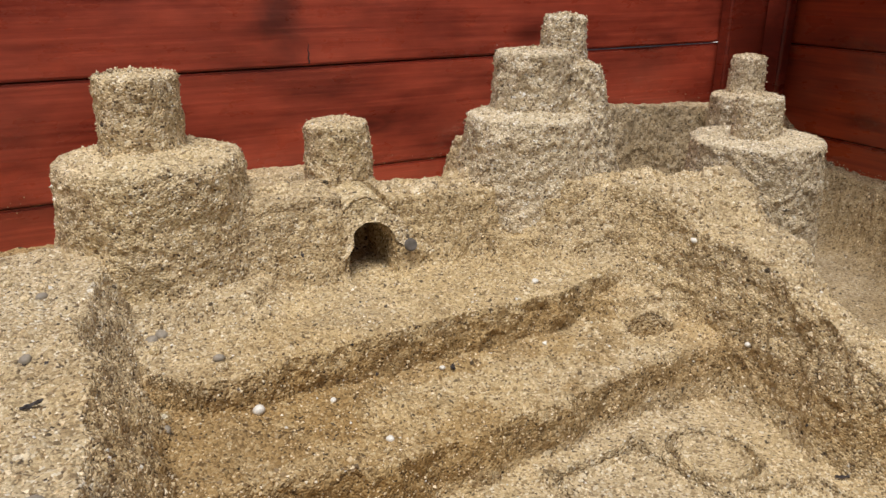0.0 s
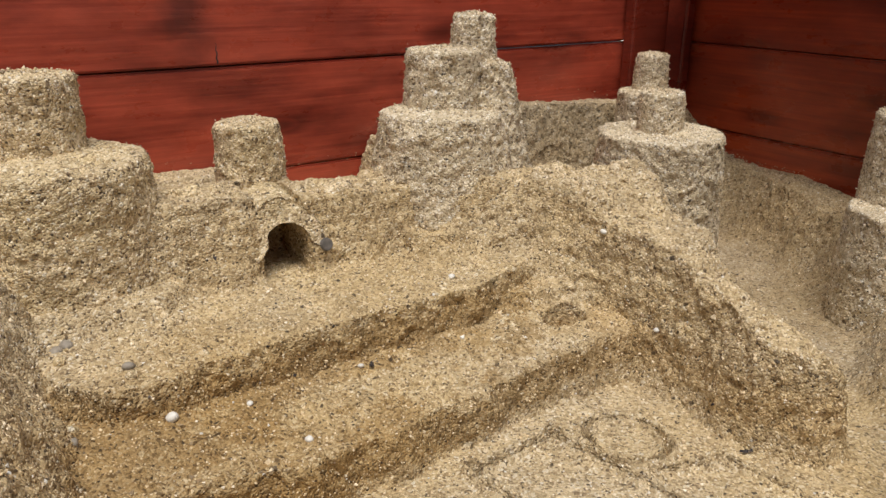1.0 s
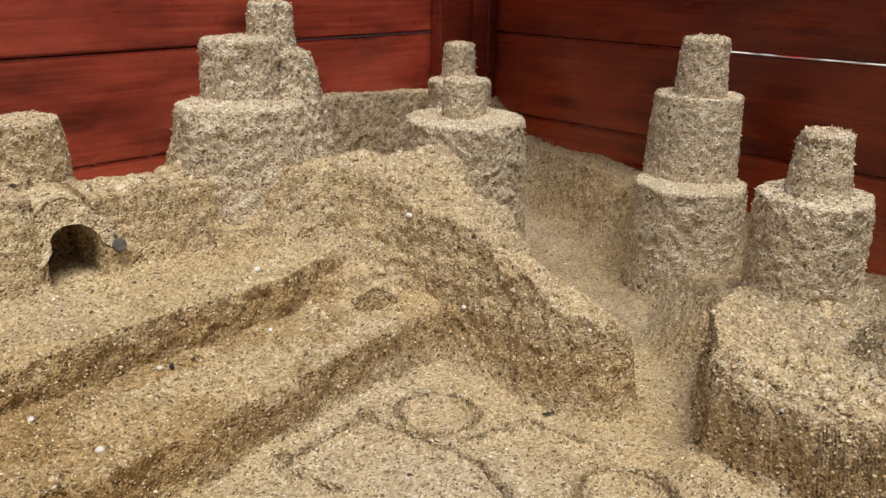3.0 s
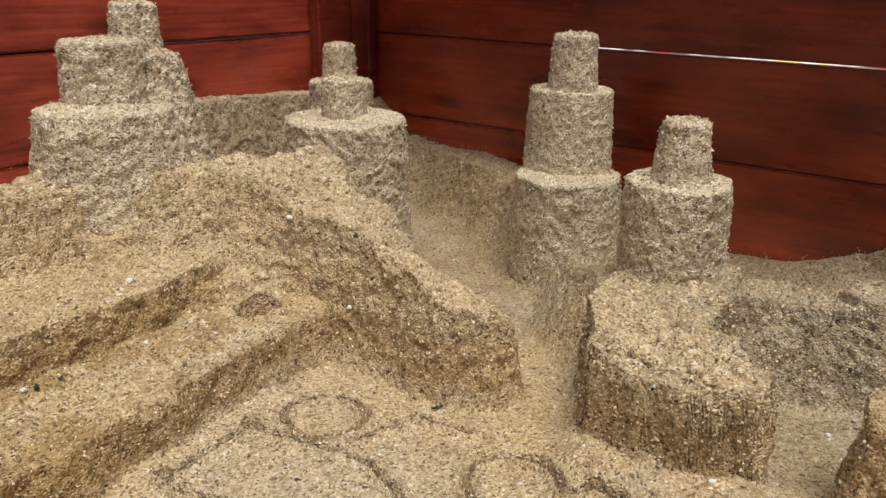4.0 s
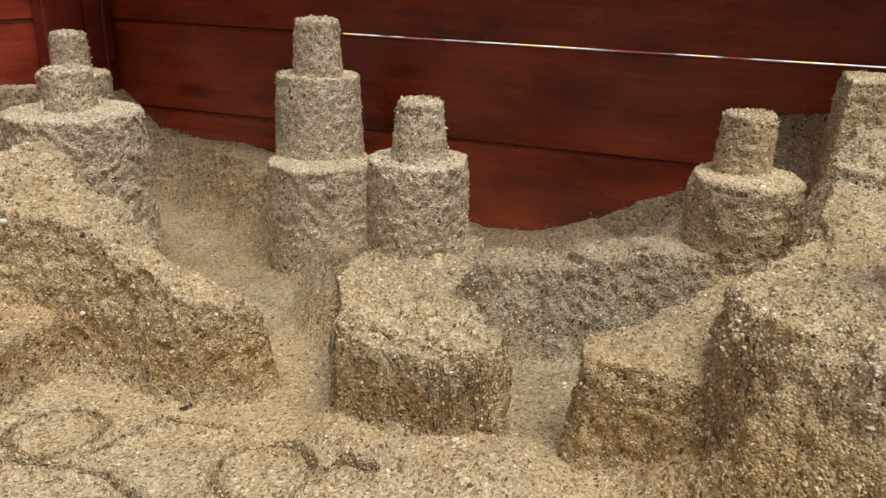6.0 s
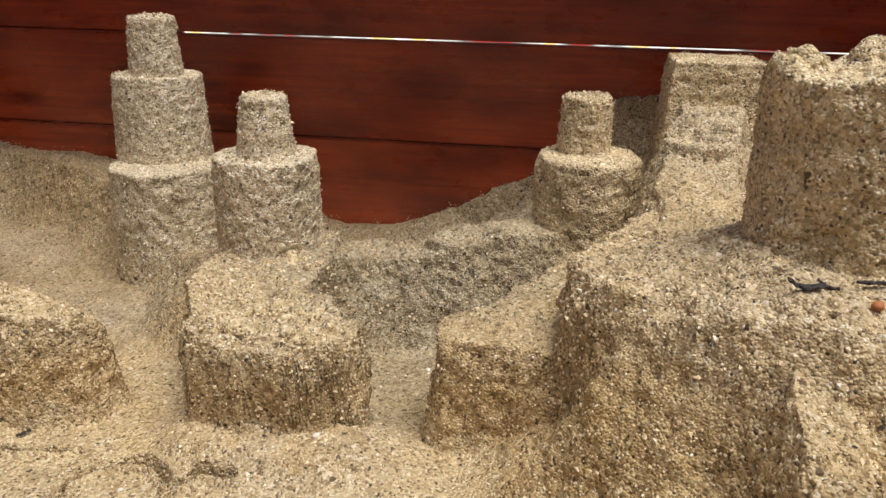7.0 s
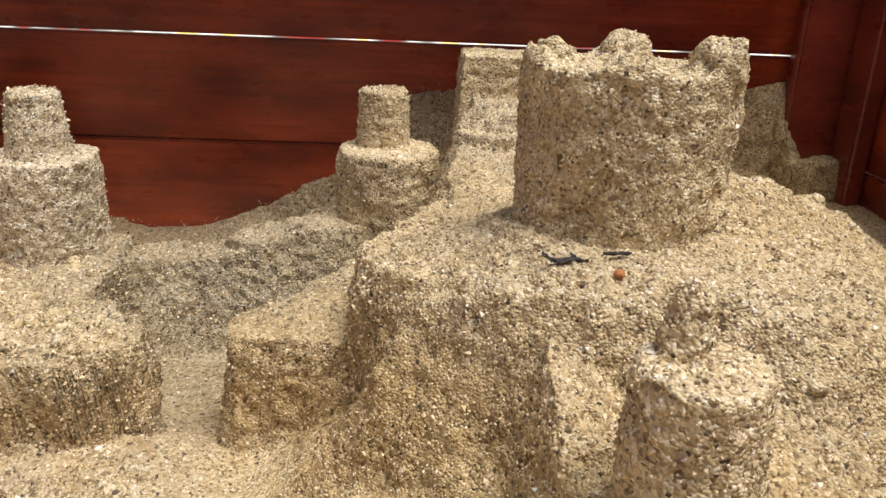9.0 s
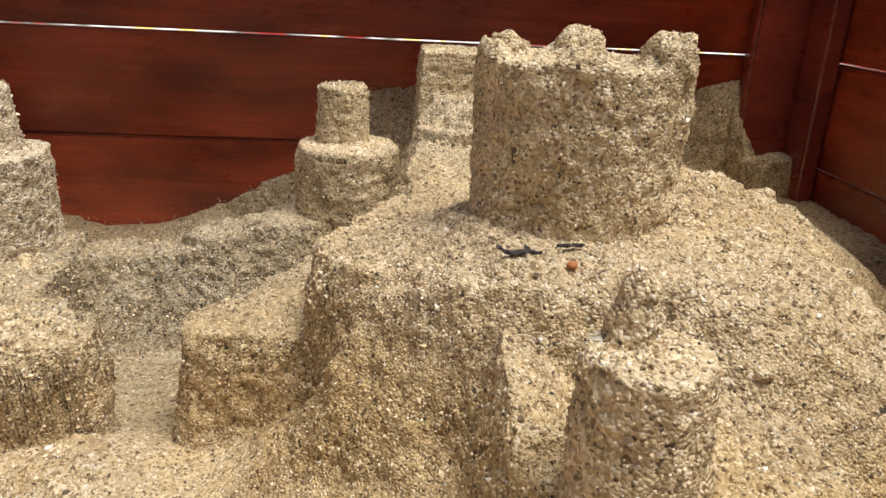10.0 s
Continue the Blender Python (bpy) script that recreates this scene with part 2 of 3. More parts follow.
        best = np.maximum(best, z0 + u * (z1 - z0) - slope * np.maximum(0, d - w0 - u * (w1 - w0)))
    return best


def outside(X, Y, poly):
    """The distance outwards from a polygon (zero inside)."""
    d = np.full(X.shape, 9.0)
    inside = np.zeros(X.shape, bool)
    for (x0, y0), (x1, y1) in zip(poly, poly[1:] + poly[:1]):
        dx, dy = x1 - x0, y1 - y0
        u = np.clip(((X - x0) * dx + (Y - y0) * dy) / (dx * dx + dy * dy), 0, 1)
        d = np.minimum(d, np.hypot(X - x0 - u * dx, Y - y0 - u * dy))
        if dy:
            inside ^= ((y0 > Y) != (y1 > Y)) & (X < dx * (Y - y0) / dy + x0)
    return np.where(inside, 0.0, d)


def terrace(X, Y, poly, z, slope):
    return z - slope * outside(X, Y, poly)


def bowl(X, Y, x, y, rx, ry, depth):
    d = ((X - x) / rx) ** 2 + ((Y - y) / ry) ** 2
    return depth * np.clip(1.6 * (1 - d), 0, 1)


def groove(X, Y, line, depth=0.017, width=0.0036):
    best = np.full(X.shape, 9.0)
    for (x0, y0), (x1, y1) in zip(line, line[1:]):
        dx, dy = x1 - x0, y1 - y0
        u = np.clip(((X - x0) * dx + (Y - y0) * dy) / (dx * dx + dy * dy + 1e-12), 0, 1)
        best = np.minimum(best, np.hypot(X - x0 - u * dx, Y - y0 - u * dy))
    return depth * np.exp(-((best / width) ** 2)) - 0.35 * depth * np.exp(-(((best - 2.2 * width) / width) ** 2))


def ring(x, y, rx, ry, a0=0, a1=360, steps=28):
    return [(x + rx * math.cos(radians(a0 + (a1 - a0) * i / steps)), y + ry * math.sin(radians(a0 + (a1 - a0) * i / steps))) for i in range(steps + 1)]


def lie(X, Y):
    """The height of the heaped and terraced sand."""
    # the edges of banks wander a little
    p = np.stack([X.ravel(), Y.ravel(), np.zeros(X.size)], 1)
    wx = (0.009 * value_noise(p, 0.06) + 0.0045 * value_noise(p, 0.026) + 0.0015 * value_noise(p, 0.02)).reshape(X.shape)
    wy = (0.009 * value_noise(p + 5.1, 0.06) + 0.0045 * value_noise(p + 5.1, 0.026) + 0.0015 * value_noise(p + 5.1, 0.02)).reshape(X.shape)
    X0, Y0 = X, Y
    X, Y = X + wx, Y + wy
    # the floor sinks a little towards the side wall
    h = -0.034 * np.clip((X + 0.95) / 0.45, 0, 1)
    # sand drifted against the side wall
    h = soft_max(h, ridge(X, Y, [(0, -0.1, 0.19, 0.02), (0, -0.2, 0.108, 0.03), (-0.01, -0.32, 0.094, 0.03), (-0.03, -0.42, 0.093, 0.04), (-0.07, -0.51, 0.089, 0.045),
                                 (-0.14, -0.64, 0.080, 0.045), (-0.20, -0.74, 0.07, 0.05)], 1.6), 0.04)
    h = soft_max(h, ridge(X, Y, [(0, -0.74, 0.05, 0.02), (0, -0.93, 0.0, 0.02), (0, -1.0, -0.018, 0.02), (0, -1.12, -0.012, 0.02), (0, -1.22, 0.027, 0.012)], 0.6), 0.01)
    h = soft_max(h, ridge(X, Y, [(0, -1.12, -0.012, 0.01), (0, -1.22, 0.027, 0.012), (0, -1.31, 0.076, 0.012), (0, -1.44, 0.135, 0.012), (0, -1.485, 0.25, 0.012), (0, -1.58, 0.264, 0.012), (0, -1.8, 0.24, 0.02),
                                 (0, -2.06, 0.20, 0.02), (0, -2.085, 0.275, 0.010), (0, -2.185, 0.300, 0.010), (-0.055, -2.215, 0.166, 0.02), (-0.055, -2.29, 0.170, 0.02)], 7.0))
    h = soft_max(h, ridge(X, Y, [(0, -1.75, 0.22, 0.05), (0, -2.3, 0.10, 0.05), (-0.8, -2.3, 0.08, 0.05)], 0.5))
    # behind the gate wall, up to the back wall
    h = soft_max(h, terrace(X, Y, [(-1.47, -0.30), (-0.66, -0.30), (-0.66, 0.1), (-1.47, 0.1)], 0.10, 3.0))
    h = soft_max(h, terrace(X, Y, [(-2.6, -0.28), (-1.40, -0.28), (-1.40, 0.1), (-2.6, 0.1)], 0.09, 3.0))
    h = soft_max(h, ridge(X, Y, [(-1.30, -0.05, 0.186, 0.03), (-1.10, -0.05, 0.178, 0.03)], 1.2))
    # low step beside the near bank
    h = soft_max(h, (0.046 + 0.1 * np.clip(Y + 0.75, -0.3, 0.0)) - 0.5 * outside(X, Y, [(-1.55, -0.70), (-1.42, -0.70), (-1.36, -0.78), (-1.40, -1.0), (-1.55, -1.0)]), 0.02)
    # raised bed beside the courtyard
    bed = 0.056 + 0.15 * np.clip(Y + 0.71, 0, 0.1) + 0.016 * np.clip((-1.2 - X) / 0.2, 0, 1)
    h = soft_max(h, bed - 5.0 * outside(X, Y, [(-1.50, -0.58), (-1.1, -0.575), (-0.93, -0.59), (-0.80, -0.61), (-0.772, -0.678), (-0.80, -0.690), (-0.934, -0.700), (-1.045, -0.712), (-1.16, -0.726),
                                               (-1.28, -0.735), (-1.42, -0.72), (-1.50, -0.72)]), 0.010)
    # step that rises from the bed to the spur, with a small hole
    h = soft_max(h, terrace(X, Y, [(-0.93, -0.575), (-0.84, -0.59), (-0.77, -0.615), (-0.74, -0.5), (-0.9, -0.45)], 0.093, 1.6), 0.02)
    h = h - bowl(X, Y, -0.852, -0.628, 0.036, 0.022, 0.034)
    # upper terrace in front of the gate
    h = soft_max(h, 0.121 - 6.0 * outside(X, Y, [(-1.47, -0.45), (-1.455, -0.56), (-1.42, -0.605), (-1.37, -0.612), (-1.332, -0.598), (-1.267, -0.592), (-1.2, -0.588), (-1.12, -0.582), (-1.045, -0.585),
                                                 (-0.975, -0.588), (-0.92, -0.572), (-0.86, -0.54), (-0.80, -0.53), (-0.75, -0.40), (-0.72, -0.3), (-1.47, -0.3)]), 0.006)
    # gate wall between the two great towers
    h = soft_max(h, ridge(X, Y, [(-1.40, -0.335, 0.235, 0.05), (-1.2, -0.340, 0.228, 0.05), (-1.08, -0.345, 0.214, 0.045), (-0.93, -0.350, 0.209, 0.045)], 2.8))
    # bank on the near side
    h = soft_max(h, terrace(X, Y, [(-1.472, -0.35), (-1.490, -0.46), (-1.512, -0.60), (-1.53, -0.9), (-1.55, -1.05), (-2.6, -1.05), (-2.6, -0.33)], 0.198, 2.2))
    # foot of the first great tower and of the keep
    h = soft_max(h, ridge(X, Y, [(-1.42, -0.33, 0.145, 0.115), (-1.38, -0.35, 0.145, 0.115)], 1.4))
    h = soft_max(h, ridge(X, Y, [(-0.88, -0.36, 0.150, 0.115), (-0.84, -0.37, 0.150, 0.115)], 1.6))
    # shelf between the keep and the corner tower, with a hollow behind it
    h = soft_max(h, ridge(X, Y, [(-0.80, -0.04, 0.20, 0.02), (-0.60, -0.04, 0.230, 0.02), (-0.445, -0.035, 0.236, 0.02), (-0.335, -0.03, 0.226, 0.02), (-0.18, -0.03, 0.214, 0.03)], 3.0), 0.02)
    # spur that runs down from the shelf
    top = np.interp(-Y, [0.44, 0.535, 0.61, 0.70, 0.77, 0.85, 0.94], [0.219, 0.214, 0.178, 0.172, 0.150, 0.124, 0.102]) - 0.75 * np.clip(X + 0.735, 0, 0.1) * np.clip((-0.70 - Y) / 0.06, 0, 1)
    fall = 2.0 + 2.5 * np.clip((-0.58 - Y) / 0.12, 0, 1)
    h = soft_max(h, top - fall * outside(X, Y, [(-0.90, -0.42), (-0.85, -0.46), (-0.80, -0.495), (-0.778, -0.53), (-0.766, -0.60), (-0.752, -0.72), (-0.760, -0.80), (-0.778, -0.89), (-0.758, -0.922), (-0.71, -0.928), (-0.685, -0.90), (-0.672, -0.80),
                                               (-0.660, -0.71), (-0.65, -0.63), (-0.63, -0.575), (-0.60, -0.53), (-0.575, -0.475), (-0.64, -0.465), (-0.72, -0.465), (-0.80, -0.42), (-0.88, -0.38)]), 0.02)
    # block in front of the slim tower, and the banks that link the towers
    h = soft_max(h, ridge(X, Y, [(-0.33, -0.82, 0.02, 0.02), (-0.39, -0.88, 0.046, 0.02), (-0.47, -0.98, 0.085, 0.04)], 1.4), 0.03)
    h = soft_max(h, ridge(X, Y, [(-0.79, -1.09, 0.012, 0.02), (-0.795, -1.16, 0.014, 0.025), (-0.785, -1.25, 0.016, 0.02)], 0.5), 0.015)
    h = soft_max(h, terrace(X, Y, [(-0.682, -1.026), (-0.735, -1.048), (-0.766, -1.075), (-0.780, -1.13), (-0.772, -1.18), (-0.742, -1.232), (-0.69, -1.236), (-0.606, -1.140), (-0.52, -1.14), (-0.40, -1.12),
                                   (-0.40, -0.99), (-0.55, -0.985), (-0.62, -0.995)], 0.103, 15.0), 0.012)
    h = soft_max(h, ridge(X, Y, [(-0.46, -1.11, 0.096, 0.03), (-0.405, -1.21, 0.080, 0.035), (-0.375, -1.29, 0.100, 0.045), (-0.35, -1.365, 0.116, 0.035), (-0.31, -1.43, 0.110, 0.05)], 2.8), 0.02)
    h = soft_max(h, terrace(X, Y, [(-0.70, -1.335), (-0.672, -1.333), (-0.625, -1.365), (-0.565, -1.392), (-0.51, -1.425), (-0.42, -1.455), (-0.40, -1.52), (-0.5, -1.58), (-0.76, -1.52), (-0.735, -1.445),
                                   (-0.728, -1.40), (-0.725, -1.337)], 0.110, 6.0))
    # great mound
    sheer = np.clip((Y + 1.72) / 0.14, 0, 1) * np.clip((X + 0.84) / 0.12, 0.12, 1)
    h = soft_max(h, 0.197 - (2.2 + 5.8 * sheer) * outside(X, Y, MOUND), 0.025)
    crown = np.minimum(ridge(X, Y, [(-0.76, -1.715, 0.248, 0.105), (-0.80, -1.76, 0.248, 0.105)], 0.55), 0.245 - (1.5 + 7.5 * sheer) * outside(X, Y, MOUND))
    h = soft_max(h, crown, 0.045)
    h = soft_max(h, ridge(X, Y, [(-0.88, -1.74, 0.205, 0.06), (-1.02, -1.76, 0.165, 0.06), (-1.12, -1.78, 0.10, 0.06)], 1.2), 0.02)
    h = soft_max(h, ridge(X, Y, [(-0.90, -1.635, 0.20, 0.015), (-0.965, -1.640, 0.165, 0.02), (-1.03, -1.665, 0.13, 0.03)], 3.0), 0.015)
    h = soft_max(h, ridge(X, Y, [(-0.70, -1.79, 0.292, 0.02), (-0.66, -1.86, 0.262, 0.035), (-0.60, -1.94, 0.228, 0.05), (-0.50, -2.05, 0.16, 0.06)], 0.75), 0.02)
    h = soft_max(h, ridge(X, Y, [(-0.62, -1.60, 0.205, 0.05), (-0.44, -1.61, 0.212, 0.05), (-0.33, -1.62, 0.25, 0.045), (-0.28, -1.63, 0.29, 0.045)], 2.8))
    # passage of the gate
    slot = (np.abs(X0 + 1.152) < 0.033) & (Y0 > -0.50) & (Y0 < -0.315)
    h = np.where(slot, np.minimum(h, 0.118), h)
    # figures drawn into the courtyard floor
    for line in FIGURES:
        h = h - groove(X0, Y0, line)
    return h


MOUND = [(-0.67, -1.458), (-0.73, -1.462), (-0.78, -1.503), (-0.83, -1.57), (-0.885, -1.66), (-0.93, -1.80), (-0.92, -1.90), (-0.82, -1.95), (-0.70, -1.99), (-0.52, -1.97),
         (-0.40, -1.88), (-0.30, -1.75), (-0.33, -1.60), (-0.5, -1.54)]
CRUST = [(-0.77, -1.05), (-0.60, -0.99), (-0.38, -1.0), (-0.34, -1.40), (-0.44, -1.36), (-0.55, -1.17), (-0.70, -1.25), (-0.77, -1.22)]
SHELF = [(-0.84, -0.44), (-0.60, -0.46), (-0.62, -0.62), (-0.67, -0.93), (-0.77, -0.93), (-0.77, -0.55)]
FIGURES = [ring(-0.912, -0.808, 0.047, 0.046), ring(-0.884, -1.046, 0.050, 0.048),
           [(-1.10, -0.768), (-1.04, -0.762), (-0.979, -0.757)], [(-1.10, -0.768), (-1.098, -0.80), (-1.085, -0.84)],
           [(-0.979, -0.757), (-0.978, -0.788), (-0.962, -0.848), (-0.952, -0.913), (-0.97, -0.965), (-1.0, -1.0)],
           [(-0.939, -0.869), (-0.882, -0.884), (-0.844, -0.886), (-0.836, -0.929), (-0.828, -0.96)],
           [(-0.88, -1.10), (-0.84, -1.115), (-0.845, -1.15)], [(-0.76, -1.06), (-0.755, -1.15), (-0.76, -1.24)]]


def axis_steps(stops):
    out = []
    for a, b, step in stops:
        out += list(np.arange(a, b - step * 0.5, step))
    return np.array(out + [stops[-1][1]])


xs = axis_steps([(-2.6, -1.70, 0.03), (-1.70, -1.12, 0.0032), (-1.12, -0.76, 0.0022), (-0.76, -0.72, 0.0016), (-0.72, 0.0, 0.0032)])
ys = axis_steps([(-2.32, -2.0, 0.006), (-2.0, -1.50, 0.0032), (-1.50, -1.42, 0.002), (-1.42, -1.14, 0.0032), (-1.14, -0.74, 0.0023), (-0.74, -0.62, 0.0032), (-0.62, -0.56, 0.002), (-0.56, -0.46, 0.0032), (-0.46, -0.37, 0.0014), (-0.37, -0.16, 0.0032), (-0.16, -0.08, 0.002), (-0.08, 0.0, 0.0032)])
GX, GY = np.meshgrid(xs, ys)
GZ = lie(GX, GY)
flat = np.stack([GX.ravel(), GY.ravel(), GZ.ravel()], 1)
calm = GZ.copy()
for k in range(3):
    calm[1:-1] = (calm[:-2] + calm[1:-1] + calm[2:]) / 3
    calm[:, 1:-1] = (calm[:, :-2] + calm[:, 1:-1] + calm[:, 2:]) / 3
dzy, dzx = np.gradient(calm, ys, xs)
nrm = np.stack([-dzx.ravel(), -dzy.ravel(), np.ones(GX.size)], 1)
nrm /= np.linalg.norm(nrm, axis=1)[:, None]
heap = np.clip(1 - np.minimum(np.minimum(outside(GX, GY, MOUND), outside(GX, GY, CRUST)), outside(GX, GY, SHELF)).ravel() / 0.035, 0, 1)


def swell(p, facing, on_heap):
    """How far the crumbling surface stands out from the smooth lie of the sand."""
    steep, floor = 1 - facing[:, 2], np.clip((0.03 - p[:, 2]) / 0.03, 0, 1)
    out = rough_noise(p, 0.72 + 0.3 * on_heap, 1.0) * (1 - 0.75 * floor) * (1 - 0.15 * np.clip(steep * 2, 0, 1))
    out = out + np.clip(steep * 2, 0, 1) * (0.0022 * value_noise(p + 4.4, 0.011) + 0.0018 * value_noise(p + 8.3, 0.0058))
    return out + on_heap * 0.55 * (0.007 * value_noise(p + 2.2, 0.07) + 0.005 * value_noise(p + 6.1, 0.03))


sand_pts = flat + nrm * swell(flat, nrm, heap)[:, None]
sand_pts[:, 0] = np.minimum(sand_pts[:, 0], 0.02)
nx, ny = len(xs), len(ys)
idx = np.arange(nx * ny).reshape(ny, nx)
quads = np.stack([idx[:-1, :-1].ravel(), idx[:-1, 1:].ravel(), idx[1:, 1:].ravel(), idx[1:, :-1].ravel()], 1)
# out of sight: below the eye and beyond the near bank
kept = ~((flat[quads[:, 0], 0] < -1.22) & (flat[quads[:, 0], 1] < -1.10) & (flat[quads[:, 0], 0] > -1.68))
corner_z = flat[quads, 2]
drop_x = np.abs(corner_z[:, 1] - corner_z[:, 0]) + np.abs(corner_z[:, 2] - corner_z[:, 3])
drop_y = np.abs(corner_z[:, 3] - corner_z[:, 0]) + np.abs(corner_z[:, 2] - corner_z[:, 1])
pieces = np.clip(np.ceil(np.maximum(drop_x, drop_y) / 2 / 0.0050), 1, 6).astype(int)
pieces[~kept] = 1
mesh_pts, mesh_quads, base = [sand_pts], [quads[pieces == 1]], len(sand_pts)
for k in range(2, 7):
    for order, chosen in (((0, 1, 2, 3), drop_x >= drop_y), ((1, 2, 3, 0), drop_x < drop_y)):
        q = quads[(pieces == k) & chosen][:, order]
        if not len(q):
            continue
        w = (np.arange(k + 1) / k)[None, :, None]
        near_p, far_p = [flat[q[:, i]][:, None] * (1 - w) + flat[q[:, j]][:, None] * w for i, j in ((0, 1), (3, 2))]
        near_n, far_n = [nrm[q[:, i]][:, None] * (1 - w) + nrm[q[:, j]][:, None] * w for i, j in ((0, 1), (3, 2))]
        near_h, far_h = [heap[q[:, i]][:, None] * (1 - w[..., 0]) + heap[q[:, j]][:, None] * w[..., 0] for i, j in ((0, 1), (3, 2))]
        pp = np.stack([near_p, far_p], 2).reshape(-1, 3)
        fn = np.stack([near_n, far_n], 2).reshape(-1, 3)
        fn /= np.linalg.norm(fn, axis=1)[:, None]
        pp = pp + fn * swell(pp, fn, np.stack([near_h, far_h], 2).reshape(-1))[:, None]
        pp[:, 0] = np.minimum(pp[:, 0], 0.02)
        ids = base + np.arange(len(pp)).reshape(len(q), k + 1, 2)
        mesh_pts.append(pp)
        mesh_quads.append(np.stack([ids[:, :-1, 0], ids[:, 1:, 0], ids[:, 1:, 1], ids[:, :-1, 1]], 3 - 1).reshape(-1, 4))
        base += len(pp)
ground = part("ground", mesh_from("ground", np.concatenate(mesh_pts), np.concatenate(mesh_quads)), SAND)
tagged(ground, "coarse yellow-brown damp sand heaped in terraces, banks and ditches", "sand", kind="structure")


def height(x, y):
    i, j = min(np.searchsorted(xs, x), nx - 1), min(np.searchsorted(ys, y), ny - 1)
    return float(sand_pts[j * nx + i, 2])


# ---- boarded walls ----
GAPS = [-0.224, -0.034, 0.156, 0.346, 0.536, 0.726]


def board_mesh(length, tall, thick=0.024):
    """A board along x, its face at y = 0 looking to -y, with eased edges."""
    bm = bmesh.new()
    bmesh.ops.create_cube(bm, size=1.0)
    bmesh.ops.scale(bm, vec=(length, thick, tall), verts=bm.verts)
    bmesh.ops.translate(bm, vec=(0, thick / 2, 0), verts=bm.verts)
    bmesh.ops.bevel(bm, geom=bm.edges[:], offset=0.004, segments=2, affect="EDGES")
    return bm


def boarded_wall(name, origin, turn, length, joints, material, label, slits=(0.001, 0.001, 0.002, 0.003, 0.002), backed=(), special={}):
    """A wall of horizontal boards. Along its own x from 0 to length, seen from its -y side."""
    wall = tagged(new(name), label, "wall", kind="structure")
    wall.matrix_world = Matrix.Translation(origin) @ Matrix.Rotation(radians(turn), 4, "Z")
    for row, (z0, z1) in enumerate(zip(GAPS, GAPS[1:])):
        cuts = [0.0] + [j for r, j in joints if r == row] + [length]
        for a, b in zip(cuts, cuts[1:]):
            board = part("board", board_mesh(b - a - 0.001, z1 - z0 - slits[row]), special.get(row, material), wall)
            board.location = ((a + b) / 2, 0, (z0 + z1 + slits[row]) / 2)
            board.rotation_euler = (radians(random.uniform(-0.5, 0.1)), 0, 0)
    # added strips, unseen behind the boards, that keep daylight out of some gaps
    for a, b, z in backed:
        strip = part("batten", board_mesh(b - a, 0.05, 0.018), material, wall)
        strip.location = ((a + b) / 2, 0.026, z)
    return wall


north = boarded_wall("wall_north", (-2.6, 0, 0), 0, 2.6, [], BOARD_BACK, "red varnished horizontal boards behind the sandcastle", backed=[(0.0, 2.05, 0.346), (0.0, 2.6, 0.156)], special={3: BOARD_STAINED})
boarded_wall("wall_east", (0, 0, 0), -90, 2.32, [], BOARD_SHADED, "red varnished boards toned darker for shade, with daylight in the gaps", backed=[(0.0, 2.3, 0.156), (0.0, 0.66, 0.346)])
boarded_wall("wall_south", (0, -2.32, 0), 180, 2.6, [], BOARD_SHADED, "red varnished boards with shade put into their colour")
boarded_wall("wall_west", (-2.6, -2.32, 0), 90, 2.32, [], BOARD_SHADED, "red varnished boards with shade put into their colour")


crack = bmesh.new()
prev = None
for i in range(9):
    x, w = 0.0012 * math.sin(i * 2.1), 0.0011 * (1 - (i / 8) ** 2) + 0.0002
    row = [crack.verts.new((x - w, -0.0008, 0.0045 * i)), crack.verts.new((x + w, -0.0008, 0.0045 * i))]
    if prev:
        crack.faces.new((prev[0], prev[1], row[1], row[0]))
    prev = row
crack = part("crack", crack, BARK, north, "dark drying crack in the board")
crack.location = (1.503, -0.001, 0.352)


def post(name, x0, x1, y0, y1, label):
    bm = bmesh.new()
    bmesh.ops.create_cube(bm, size=1.0)
    bmesh.ops.scale(bm, vec=(x1 - x0, y1 - y0, 0.97), verts=bm.verts)
    bmesh.ops.translate(bm, vec=((x0 + x1) / 2, (y0 + y1) / 2, 0.235), verts=bm.verts)
    bmesh.ops.bevel(bm, geom=bm.edges[:], offset=0.007, segments=3, affect="EDGES")
    return tagged(part(name, bm, POST), label, "post", kind="structure")


post("trim_1", -0.137, -0.001, -0.036, -0.001, "dark red varnished corner post with rounded edges")
post("trim_2", -0.034, -0.001, -0.098, -0.0375, "dark red varnished corner batten with rounded edges")
post("trim_3", -0.036, -0.001, -2.318, -2.190, "dark red varnished corner post with rounded edges")
post("trim_4", -0.112, -0.0375, -2.318, -2.283, "dark red varnished corner batten with rounded edges")

def shade_board(name, x0, x1, y0, y1):
    """An added, unseen board along the wall that shades the boards below it."""
    bm = bmesh.new()
    bmesh.ops.create_cube(bm, size=1.0, matrix=Matrix.Translation(((x0 + x1) / 2, (y0 + y1) / 2, 0.520)) @ Matrix.Diagonal((x1 - x0, y1 - y0, 0.03, 1)))
    bmesh.ops.bevel(bm, geom=bm.edges[:], offset=0.006, segments=2, affect="EDGES")
    return tagged(part(name, bm, BOARD_SHADED), "added red board, out of view, that shades the wall", "trim", kind="structure")


shade_board("trim_5", -0.150, -0.002, -2.185, -0.10)
shade_board("trim_6", -2.55, -0.40, -2.318, -2.17)

